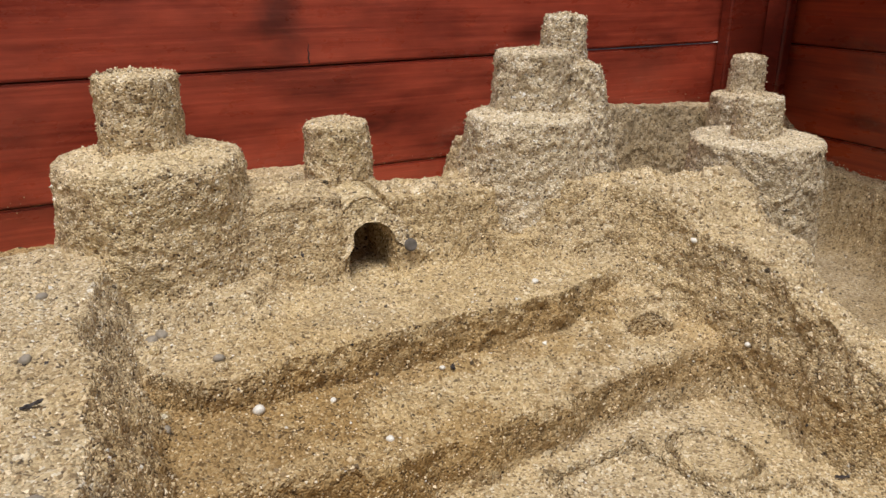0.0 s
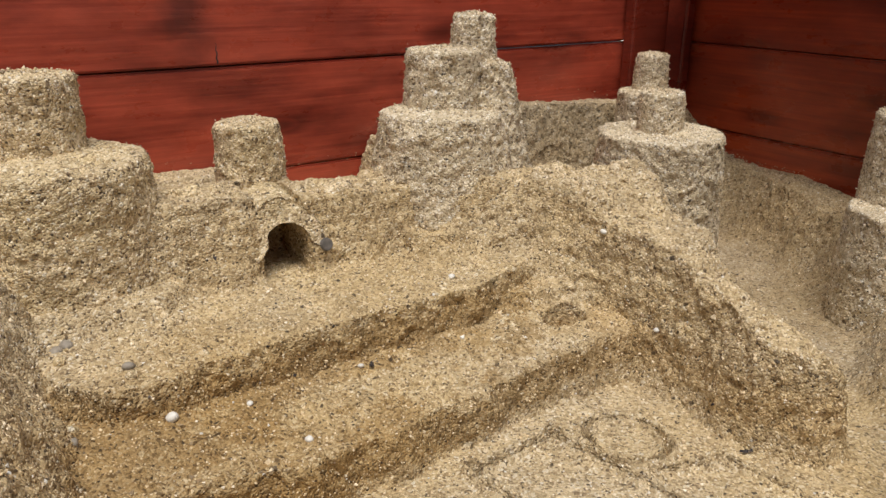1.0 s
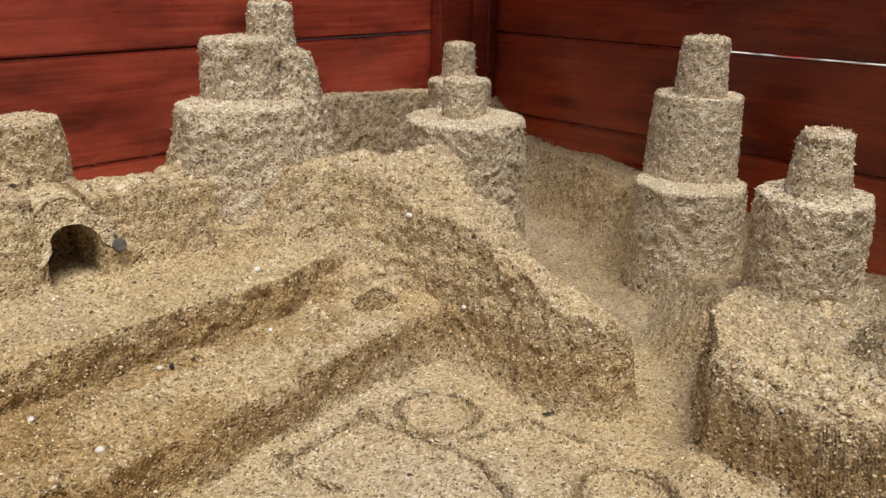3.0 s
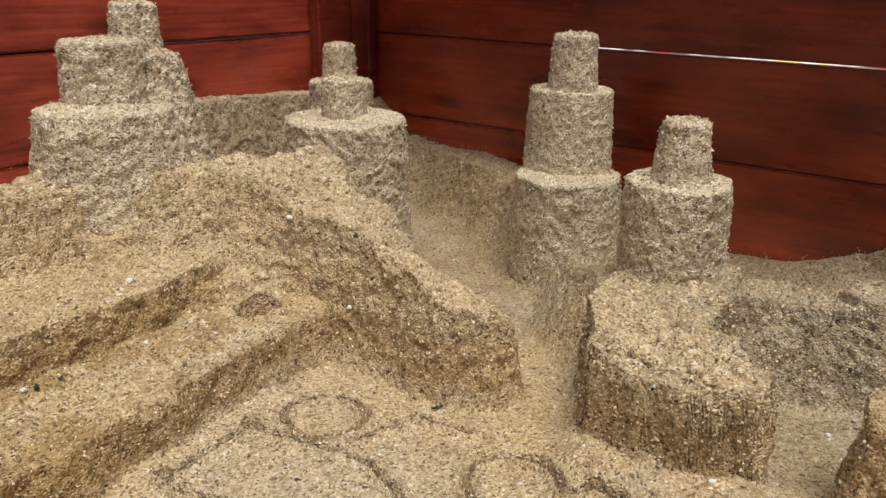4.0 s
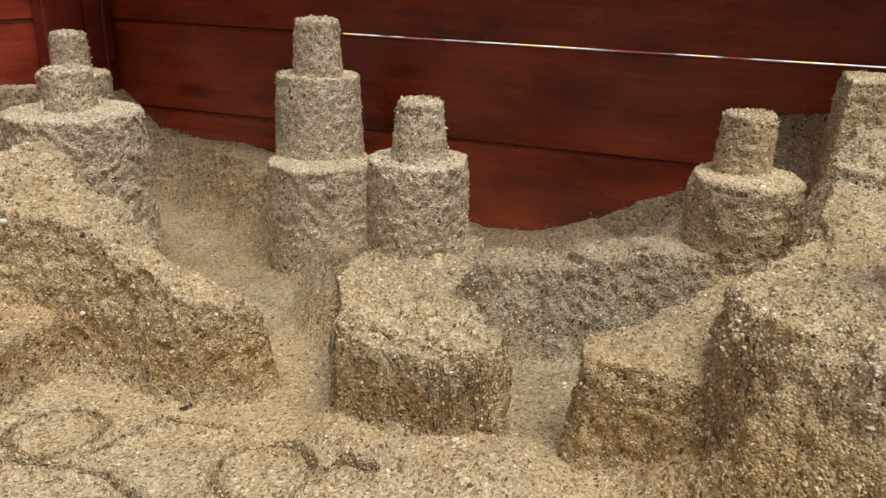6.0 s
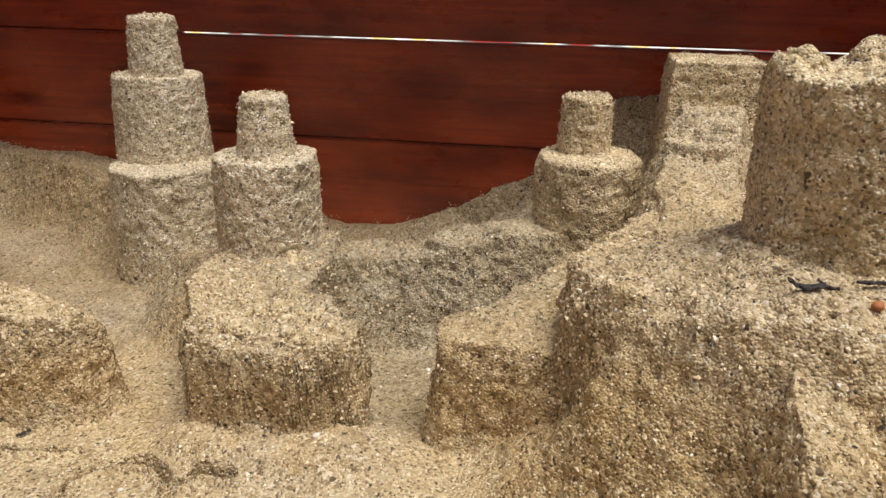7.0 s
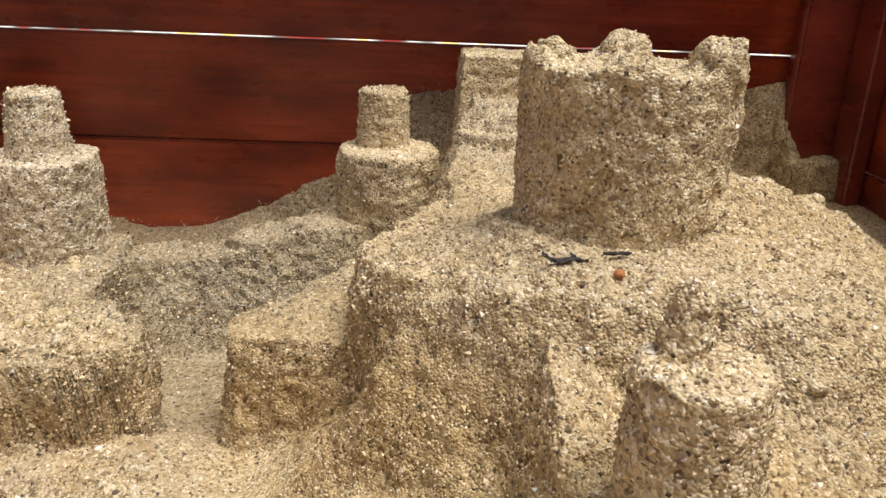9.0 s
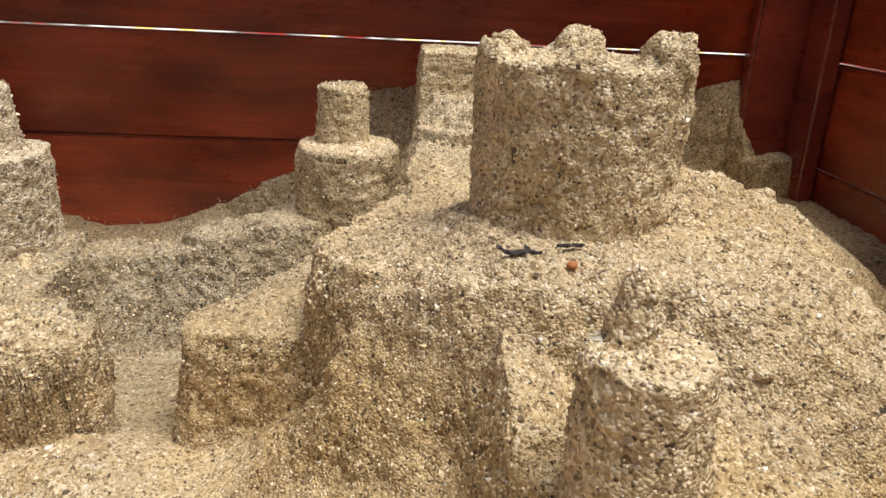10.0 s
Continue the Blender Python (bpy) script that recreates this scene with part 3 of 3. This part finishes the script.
# bright yard outside, seen only through the gaps
yard_mat = Nodes("bright_yard")
yv = yard_mat.coords()
em = yard_mat.add("ShaderNodeEmission")
yard_mat.link(yard_mat.ramp(yard_mat.noise(yv, 5.0, 2.0), [(0.34, (0.05, 0.04, 0.04)), (0.42, (0.4, 0.03, 0.02)), (0.46, (0.16, 0.15, 0.13)), (0.55, (0.9, 0.9, 0.85)), (0.60, (1.0, 0.72, 0.15)), (0.64, (1, 1, 1))]), em.inputs[0])
em.inputs[1].default_value = 2.2
yard_mat.link(em.outputs[0], yard_mat.tree.nodes["Material Output"].inputs[0])


def backdrop(name, corners):
    bm = bmesh.new()
    bm.faces.new([bm.verts.new(c) for c in corners])
    return tagged(part(name, bm, yard_mat.mat), "bright sunlit yard outside the boards", "backdrop", kind="structure")


backdrop("backdrop", [(0.9, -4, -0.5), (0.9, 1, -0.5), (0.9, 1, 0.5), (0.9, -4, 0.5)])
backdrop("backdrop", [(-1, -3.2, -0.5), (1, -3.2, -0.5), (1, -3.2, 0.5), (-1, -3.2, 0.5)])


# ---- moulded towers ----
def mould(x, y, z0, z1, r0, r1, coarse=1.0, around=150, teeth=0.0, seed=0.0, square=0.0, dome=0.002, cracks=(), dents=()):
    """A turned-out bucket or cup of sand: a rough cone stump with a crumbled rim and a lumpy top."""
    tall = z1 - z0
    around = int(1.4 * around)
    rows = max(14, int(tall / 0.003))
    rings, cap = [], 22
    prof = [(r0 + (r1 - r0) * i / rows, z0 + tall * i / rows) for i in range(rows + 1)]
    edge = 0.004
    prof = [(r - max(0, 1 - (z1 - z) / edge) ** 2 * 0.0025, z) for r, z in prof]
    rt = prof[-1][0]
    prof += [(rt * (1 - (i + 1) / cap) + 0.0004, z1 + dome * (1 - (1 - (i + 1) / cap) ** 2)) for i in range(cap)]
    a = np.linspace(0, 2 * math.pi, around, endpoint=False)
    ca, sn = np.cos(a), np.sin(a)
    stretch = 1.0
    if square:
        stretch = 1 / np.maximum(np.abs(ca), np.abs(sn)) ** square
    R, Z = np.array(prof).T
    P = np.stack([np.outer(R, ca * stretch), np.outer(R, sn * stretch), np.repeat(Z[:, None], around, 1)], 2)
    N = np.zeros_like(P)
    up = np.clip((np.arange(len(R)) - rows) / 3.0, 0, 1)[:, None]
    N[..., 0], N[..., 1], N[..., 2] = ca * (1 - up), sn * (1 - up), up
    pts, nn = P.reshape(-1, 3) + (x, y, 0), N.reshape(-1, 3)
    d = rough_noise(pts + seed, 0.42 * coarse, 0.55 + 0.4 * coarse)
    rim = np.exp(-(((pts[:, 2] - z1) / 0.010) ** 2))
    d = d + rim * np.minimum(0, value_noise(pts + seed + 9, 0.02)) * 0.005 * coarse
    for z, deep in cracks:
        d = d - deep * np.exp(-(((pts[:, 2] - z + 0.006 * value_noise(pts + 1.3, 0.03)) / 0.0028) ** 2)) * (value_noise(pts + 8.8, 0.03) > -0.35)
    for bearing, z, wide, deep in dents:
        px, py = x + r1 * math.cos(radians(bearing)), y + r1 * math.sin(radians(bearing))
        d = d - deep * np.exp(-((np.linalg.norm(pts - (px, py, z), axis=1) / wide) ** 4))
    pts = pts + nn * d[:, None]
    if teeth:
        rr = np.hypot(pts[:, 0] - x, pts[:, 1] - y) / r1
        crown = np.clip((rr - 0.50) / 0.25, 0, 1) * np.clip((pts[:, 2] - z1 + 0.014) / 0.014, 0, 1)
        ang = np.degrees(np.arctan2(pts[:, 1] - y, pts[:, 0] - x))
        jag = 0.80 + 0.30 * value_noise(pts + 3.1, 0.013) + 0.20 * value_noise(pts + 5.7, 0.006)
        for at, wide, high in ((97, 21, 0.95), (168, 19, 0.7), (231, 24, 1.3), (352, 20, 1.0)):
            off = np.abs((ang - at + 180) % 360 - 180)
            pts[:, 2] += teeth * high * crown * np.clip(1 - (off / wide) ** 2, 0, 1) ** 0.7 * jag
    n, m = len(R), around
    ix = np.arange(n * m).reshape(n, m)
    q = np.stack([ix[:-1], np.roll(ix[:-1], -1, 1), np.roll(ix[1:], -1, 1), ix[1:]], 2).reshape(-1, 4)
    return mesh_from("mould", pts, q), pts, nn


tower_surfaces = []


def tower(label, tiers, material, group="sandcastle towers"):
    """A tower of moulded tiers: (part name, x, y, bottom, top, lower radius, upper radius, further settings)."""
    t0 = tiers[0]
    root = tagged(new("sand_tower"), label, "sand tower", group)
    root.location = (t0[1], t0[2], t0[3])
    for i, (name, x, y, z0, z1, r0, r1, more) in enumerate(tiers):
        me, pts, nn = mould(x, y, z0, z1, r0, r1, seed=i * 1.7 + x * 11, **more)
        me.transform(Matrix.Translation((-t0[1], -t0[2], -t0[3])))
        part(name, me, material, root)
        tower_surfaces.append((pts, nn))
    return root


tower("wide round sand tower with a bucket-shaped turret, coarse and pale", [
    ("base", -1.408, -0.322, 0.03, 0.292, 0.134, 0.109, dict(coarse=1.4, around=200, dome=0.008)),
    ("turret", -1.410, -0.297, 0.278, 0.388, 0.053, 0.049, dict())], SAND_WARM)
tower("small cup-shaped sand tower on the gate wall", [
    ("turret", -1.143, -0.262, 0.16, 0.300, 0.054, 0.045, dict(coarse=0.9))], SAND_WARM)
tower("tall three-tiered sand keep, crumbling on one side", [
    ("base", -0.862, -0.340, 0.03, 0.302, 0.136, 0.093, dict(coarse=1.4, around=200, dome=0.006)),
    ("middle_tier", -0.843, -0.315, 0.28, 0.391, 0.064, 0.058, dict(coarse=1.2)),
    ("crumbled_side", -0.778, -0.338, 0.06, 0.368, 0.100, 0.038, dict(coarse=1.9)),
    ("turret", -0.783, -0.308, 0.352, 0.440, 0.037, 0.032, dict(coarse=0.7))], SAND_GREY)
tower("broad sand tower with one cup-shaped turret, greyish", [
    ("base", -0.475, -0.437, -0.06, 0.245, 0.116, 0.106, dict(coarse=1.3, around=200)),
    ("turret", -0.470, -0.428, 0.225, 0.311, 0.041, 0.037, dict(coarse=0.4))], SAND_GREY)
tower("narrow two-tiered sand tower standing in the corner of the boards, grey", [
    ("base", -0.190, -0.152, 0.0, 0.256, 0.078, 0.071, dict(coarse=0.6)),
    ("turret", -0.176, -0.136, 0.248, 0.333, 0.039, 0.034, dict(coarse=0.5))], SAND_GREY)
tower("slender three-tiered sand tower beside the boards, greyish and smooth", [
    ("base", -0.262, -0.770, -0.06, 0.156, 0.098, 0.092, dict(coarse=0.9, around=180)),
    ("middle_tier", -0.215, -0.742, 0.148, 0.297, 0.080, 0.072, dict(coarse=0.5)),
    ("turret", -0.232, -0.752, 0.29, 0.391, 0.043, 0.037, dict(coarse=0.5))], SAND_GREY)
tower("two-tiered sand tower, pale grey and pitted, on a block of sand", [
    ("base", -0.460, -1.037, 0.06, 0.230, 0.073, 0.070, dict(coarse=1.1)),
    ("turret", -0.456, -1.036, 0.222, 0.308, 0.040, 0.029, dict(coarse=0.5))], SAND_GREY)
tower("two-tiered sand tower with a ragged base, beside a tall pillar", [
    ("base", -0.278, -1.470, 0.06, 0.214, 0.080, 0.077, dict(coarse=0.9)),
    ("turret", -0.262, -1.461, 0.205, 0.298, 0.040, 0.036, dict(coarse=0.5))], SAND_WARM)
tower("tall square pillar of damp cracked sand", [
    ("pillar", -0.195, -1.645, 0.10, 0.352, 0.082, 0.064, dict(coarse=0.7, square=1.0, dome=0.0, around=200, cracks=((0.343, 0.0022), (0.322, 0.0020), (0.296, 0.0014))))], SAND_WARM)
great = tower("great round sand tower with a ring of crumbling battlements", [
    ("body", -0.715, -1.708, 0.18, 0.391, 0.099, 0.097, dict(coarse=1.2, around=260, teeth=0.015, dents=((238, 0.318, 0.020, 0.016), (225, 0.285, 0.014, 0.008), (150, 0.26, 0.03, 0.006))))], SAND_WARM)
for bearing, tall, wide in ((97, 0.020, 0.019), (168, 0.013, 0.015), (229, 0.028, 0.020), (352, 0.022, 0.018)):
    lump = bmesh.new()
    bmesh.ops.create_icosphere(lump, subdivisions=4, radius=1.0)
    at = np.array((0.078 * math.cos(radians(bearing)), 0.078 * math.sin(radians(bearing)), 0.211))
    co = np.array([v.co for v in lump.verts])
    pts = co * (wide, wide, tall) + at
    pts = pts + co * (rough_noise(pts + bearing, 1.1, 1.5) + 0.004 * value_noise(pts + bearing, 0.012))[:, None]
    for v, q in zip(lump.verts, pts):
        v.co = q
    for f in lump.faces:
        f.smooth = True
    part("merlon", lump, SAND_WARM, great)
    tower_surfaces.append((pts + (-0.715, -1.708, 0.18), co))
tower("small sand tower with a dripped sand peak", [
    ("body", -1.045, -1.679, 0.10, 0.261, 0.045, 0.038, dict(coarse=0.8)),
    ("peak", -1.030, -1.672, 0.25, 0.300, 0.021, 0.008, dict(coarse=1.0, around=60))], SAND_WARM)


# ---- the gate arch over the passage ----
def arch_mesh(half=0.030, spring=0.162, deep=0.105):
    """A rough vault of sand: an arched opening under a rounded crown, as long as the passage."""
    steps, rows, thick = 40, 30, 9
    pts = []
    for k in range(thick + 1):
        w = k / thick
        for j in range(rows + 1):
            for i in range(steps + 1):
                a = math.pi * i / steps
                inner = (half * math.cos(a), spring + 0.028 * math.sin(a))
                outer = (0.052 * math.cos(a), spring - 0.02 + 0.082 * math.sin(a))
                pts.append((inner[0] + w * (outer[0] - inner[0]), deep * j / rows, inner[1] + w * (outer[1] - inner[1])))
    pts = np.array(pts)
    pts[:, 1] += 0.36 * (pts[:, 2] - 0.124)
    grid = np.arange(len(pts)).reshape(thick + 1, rows + 1, steps + 1)
    faces = []
    for a, flip in ((grid[0], True), (grid[-1], False), (grid[:, 0], True), (grid[:, -1], False)):
        q = np.stack([a[:-1, :-1].ravel(), a[:-1, 1:].ravel(), a[1:, 1:].ravel(), a[1:, :-1].ravel()], 1)
        faces.append(q[:, ::-1] if flip else q)
    jit = np.stack([rough_noise(pts + o, 0.9, 1.0) for o in (0.0, 4.0, 8.0)], 1)
    return mesh_from("gate_arch", pts + jit * np.repeat(np.linspace(0.30, 0.95, thick + 1), (rows + 1) * (steps + 1))[:, None], np.concatenate(faces))


gate = tagged(part("sand_gate", arch_mesh(), SAND_WARM), "arched gateway of damp sand with a dark passage", "gate")
gate.location = (-1.152, -0.428, 0)


# ---- loose grains lying on every surface ----
def grains(name, spots, normals, sizes, material, label):
    n = len(spots)
    octa = np.array([(1, 0, 0), (-1, 0, 0), (0, 1, 0), (0, -1, 0), (0, 0, 1), (0, 0, -1)], float)
    tri = np.array([(0, 2, 4), (2, 1, 4), (1, 3, 4), (3, 0, 4), (2, 0, 5), (1, 2, 5), (3, 1, 5), (0, 3, 5)])
    rng = np.random.default_rng(5)
    q = rng.normal(size=(n, 4))
    q /= np.linalg.norm(q, axis=1)[:, None]
    w, x, y, z = q.T
    rot = np.stack([1 - 2 * (y * y + z * z), 2 * (x * y - z * w), 2 * (x * z + y * w), 2 * (x * y + z * w), 1 - 2 * (x * x + z * z), 2 * (y * z - x * w),
                    2 * (x * z - y * w), 2 * (y * z + x * w), 1 - 2 * (x * x + y * y)], 1).reshape(n, 3, 3)
    shape = octa[None] * rng.uniform(0.65, 1.25, (n, 6, 1)) * sizes[:, None, None] * rng.uniform(0.7, 1.2, (n, 1, 3))
    pts = np.einsum("nij,nkj->nki", rot, shape) + (spots + normals * sizes[:, None] * -0.15)[:, None]
    faces = (tri[None] + 6 * np.arange(n)[:, None, None]).reshape(-1, 3)
    ob = part(name, mesh_from(name, pts.reshape(-1, 3), faces, False), material)
    return tagged(ob, label, "sand grains", kind="stuff")


rng = np.random.default_rng(11)
MIDDLE = np.array((-1.43, -1.42, 0.48))
ux, uy = np.meshgrid(np.arange(nx - 1), np.arange(ny - 1))
cell = sand_pts.reshape(ny, nx, 3)
c0, cu, cv = cell[:-1, :-1].reshape(-1, 3), cell[:-1, 1:].reshape(-1, 3), cell[1:, :-1].reshape(-1, 3)
cross = np.cross(cu - c0, cv - c0)
area = np.linalg.norm(cross, axis=1)
far = np.linalg.norm(c0 - MIDDLE, axis=1)
weight = area * np.clip((0.8 / far) ** 2, 0.15, 2.5) * (c0[:, 0] > -1.72) * (c0[:, 1] > -2.1)
weight *= np.where((c0[:, 0] > -0.70) & (c0[:, 2] < -0.008), 0.3, 1)
weight *= np.where((c0[:, 0] < -1.25) & (c0[:, 1] < -1.05), 0, 1)
COUNT = 100000
at = rng.choice(len(c0), COUNT, p=weight / weight.sum())
u, v = rng.random((2, COUNT, 1))
spots = c0[at] + u * (cu - c0)[at] + v * (cv - c0)[at]
normals = cross[at] / area[at][:, None]
sizes = np.clip(rng.lognormal(math.log(0.00125), 0.36, COUNT) * (1 + 0.30 * heap[idx[:-1, :-1].ravel()][at]), 0.0006, 0.0042)
grains("sand_grains", spots, normals, sizes, GRAINS, "loose coarse grains lying over the heaped sand")
tp = np.concatenate([p for p, _ in tower_surfaces])
tn = np.concatenate([q for _, q in tower_surfaces])
pick = rng.choice(len(tp), 40000)
sizes = np.clip(rng.lognormal(math.log(0.0013), 0.36, len(pick)), 0.0006, 0.0040)
grains("sand_grains", tp[pick] + rng.normal(0, 0.0012, (len(pick), 3)), tn[pick], sizes, GRAINS_PALE, "loose coarse grains standing out from the moulded towers")


for count, mid, mat, words in ((900, 0.0017, WHITE_STONE, "scattered white shell and quartz chips"), (500, 0.0014, BARK, "scattered dark specks of bark and stone")):
    at = rng.choice(len(c0), count, p=weight / weight.sum())
    u, v = rng.random((2, count, 1))
    grains("sand_grains", c0[at] + u * (cu - c0)[at] + v * (cv - c0)[at], cross[at] / area[at][:, None], np.clip(rng.lognormal(math.log(mid), 0.3, count), 0.001, 0.0036), mat, words)
    pick = rng.choice(len(tp), count // 2)
    grains("sand_grains", tp[pick], tn[pick], np.clip(rng.lognormal(math.log(mid), 0.3, count // 2), 0.001, 0.003), mat, words + " in the moulded towers")


# ---- pebbles and litter ----
def pebble(x, y, r, material, name, label, category, z=None, flat=0.7):
    bm = bmesh.new()
    bmesh.ops.create_icosphere(bm, subdivisions=2, radius=r)
    k = random.uniform(0, 50)
    for vert in bm.verts:
        vert.co *= 1 + 0.28 * noise.noise(vert.co / r * 0.9 + Vector((k, k, k)))
        vert.co.z *= flat
    for f in bm.faces:
        f.smooth = True
    ob = tagged(part(name, bm, material), label, category, "pebbles on the sand")
    ob.location = (x, y, (height(x, y) if z is None else z) + r * (0.25 if material is WHITE_STONE else 0.1))
    ob.rotation_euler = (random.uniform(-0.4, 0.4), random.uniform(-0.4, 0.4), random.uniform(0, 6))
    return ob


for x, y, r in [(-1.367, -0.624, 0.0065), (-0.772, -0.61, 0.0048), (-0.776, -0.722, 0.0040), (-1.255, -0.70, 0.0042), (-0.98, -0.545, 0.0045), (-1.152, -0.615, 0.0040),
                (-0.784, -1.215, 0.0040), (-0.876, -1.051, 0.0030), (-0.543, -1.282, 0.0035), (-0.587, -0.545, 0.004), (-1.29, -0.63, 0.0035)]:
    pebble(x, y, r, WHITE_STONE, "pebble", "small white pebble lying on the sand", "pebble")
for x, y, r in [(-1.545, -0.50, 0.006), (-1.56, -0.64, 0.006), (-1.437, -0.481, 0.008), (-1.449, -0.487, 0.007), (-1.391, -0.565, 0.007), (-1.555, -0.85, 0.008), (-1.459, -0.63, 0.007)]:
    pebble(x, y, r, GREY_STONE, "pebble", "rounded grey pebble half sunk in the sand", "pebble")


coin = bmesh.new()
bmesh.ops.create_cone(coin, cap_ends=True, segments=28, radius1=0.0095, radius2=0.0085, depth=0.005)
bmesh.ops.bevel(coin, geom=coin.edges[:], offset=0.0012, segments=2, affect="EDGES")
coin = tagged(part("round_stone", coin, SLATE), "dark grey round flat stone pressed into the wall beside the gate", "stone")
coin.location, coin.rotation_euler = (-1.104, -0.4285, 0.158), (radians(72), 0, 0)


def clods(name, spots, material, label):
    """Crumbs of sand that lie about, as one heap of small lumps."""
    verts, faces, base = [], [], 0
    ball = bmesh.new()
    bmesh.ops.create_icosphere(ball, subdivisions=2, radius=1.0)
    bv = np.array([v.co for v in ball.verts])
    bf = np.array([[v.index for v in f.verts] for f in ball.faces])
    ball.free()
    for x, y, z, r in spots:
        p = bv * r * rng.uniform(0.75, 1.2, 3) + (x, y, z - 0.35 * r)
        p = p + bv * (rough_noise(p, 0.9, 1.3) * min(1.0, r / 0.009))[:, None]
        verts.append(p)
        faces.append(bf + base)
        base += len(bv)
    ob = part(name, mesh_from(name, np.concatenate(verts), np.concatenate(faces)), material)
    return tagged(ob, label, "sand clods", kind="stuff")


spots = []
for x0, x1, y0, y1, r0, r1, count in [(-1.12, -0.95, -0.385, -0.33, 0.007, 0.014, 40), (-1.30, -1.20, -0.38, -0.32, 0.004, 0.010, 10), (-1.09, -1.06, -0.30, -0.27, 0.008, 0.013, 4),
                                      (-0.90, -0.55, -2.00, -1.78, 0.003, 0.008, 60), (-1.05, -0.85, -1.9, -1.6, 0.003, 0.006, 40), (-0.80, -0.60, -1.60, -1.48, 0.003, 0.006, 14),
                                      (-0.70, -0.50, -1.20, -1.02, 0.003, 0.008, 40), (-0.765, -0.66, -1.21, -1.07, 0.004, 0.010, 45), (-0.80, -0.62, -0.62, -0.46, 0.003, 0.009, 40), (-0.77, -0.70, -0.92, -0.64, 0.003, 0.008, 30), (-1.50, -1.30, -0.62, -0.45, 0.003, 0.008, 30), (-1.62, -1.50, -0.9, -0.4, 0.003, 0.007, 25),
                                      (-0.95, -0.78, -0.62, -0.50, 0.003, 0.008, 24), (-0.78, -0.60, -0.62, -0.35, 0.003, 0.007, 22)]:
    for k in range(int(1.7 * count)):
        x, y = rng.uniform(x0, x1), rng.uniform(y0, y1)
        if abs(height(x - 0.012, y) - height(x + 0.006, y)) + abs(height(x, y - 0.01) - height(x, y + 0.01)) > 0.03:
            continue  # too steep to hold a crumb
        spots.append((x, y, height(x, y), r0 + (r1 - r0) * rng.random() ** 2))
clods("sand_clods", spots, SAND_WARM, "crumbs and clods of damp sand lying about")


def bark_chip(x, y, length, wide, turn, lift=0.0):
    """A curled, splintered chip of dark bark."""
    bm = bmesh.new()
    rows = []
    for i in range(9):
        u = i / 8
        w = wide * (0.35 + 0.65 * math.sin(math.pi * min(1, u * 1.15))) * random.uniform(0.8, 1.15)
        z = lift * (2 * u - 1) ** 2
        rows.append([bm.verts.new((length * (u - 0.5), k * w, z + (0.0012 if abs(k) < 0.1 else 0) + dz)) for dz in (0.0, 0.0016) for k in (-0.5, 0, 0.5)])
    for a, b in zip(rows, rows[1:]):
        for k in (0, 1):
            bm.faces.new((a[k], a[k + 1], b[k + 1], b[k]))
            bm.faces.new((a[k + 3], b[k + 3], b[k + 4], a[k + 4]))
        bm.faces.new((a[0], b[0], b[3], a[3]))
        bm.faces.new((a[2], a[5], b[5], b[2]))
    for a in (rows[0], rows[-1]):
        bm.faces.new((a[0], a[3], a[4], a[1]))
        bm.faces.new((a[1], a[4], a[5], a[2]))
    for vert in bm.verts:
        vert.co += Vector([random.uniform(-0.0009, 0.0009) for k in range(3)])
    bmesh.ops.recalc_face_normals(bm, faces=bm.faces[:])
    ob = tagged(part("bark_chip", bm, BARK), "dark splintered bark chip lying on the sand", "bark chip", "litter on the sand")
    ob.location, ob.rotation_euler = (x, y, height(x, y) + 0.003), (random.uniform(-0.3, 0.3), random.uniform(-0.2, 0.2), radians(turn))
    return ob


bark_chip(-0.850, -1.630, 0.028, 0.006, 100, 0.004)
bark_chip(-0.842, -1.648, 0.018, 0.004, 40, 0.003)
bark_chip(-0.838, -1.680, 0.022, 0.003, 80)
bark_chip(-0.810, -0.895, 0.015, 0.003, -30)
bark_chip(-0.80, -0.84, 0.012, 0.003, -10)
bark_chip(-1.14, -0.618, 0.010, 0.005, 70)
bark_chip(-1.555, -0.72, 0.016, 0.003, 20)
bark_chip(-0.70, -0.90, 0.008, 0.004, 10)
crumb = pebble(-0.866, -1.676, 0.0045, ORANGE, "orange_crumb", "small orange crumb lying on the sand", "crumb", z=height(-0.866, -1.676) + 0.0035, flat=0.7)


# sand splashed and stuck on the boards
n_stuck = 420
sy = rng.uniform(-2.1, -0.15, n_stuck)
sz = np.array([height(-0.006, y) for y in sy]) + np.abs(rng.normal(0, 0.004, n_stuck)) + 0.002
grains("sand_grains", np.stack([np.full(n_stuck, -0.0012), sy, sz], 1), np.tile((-1.0, 0, 0), (n_stuck, 1)), np.clip(rng.lognormal(math.log(0.0011), 0.3, n_stuck), 0.0006, 0.0025), GRAINS, "grains stuck to the side boards")
sx = rng.uniform(-1.6, -0.15, 150)
sz = np.array([max(height(x, -0.006), 0.15) for x in sx]) + np.abs(rng.normal(0, 0.012, 150))
grains("sand_grains", np.stack([sx, np.full(150, -0.0012), sz], 1), np.tile((0, -1.0, 0), (150, 1)), np.clip(rng.lognormal(math.log(0.0008), 0.3, 150), 0.0006, 0.0022), GRAINS, "grains stuck to the back boards")
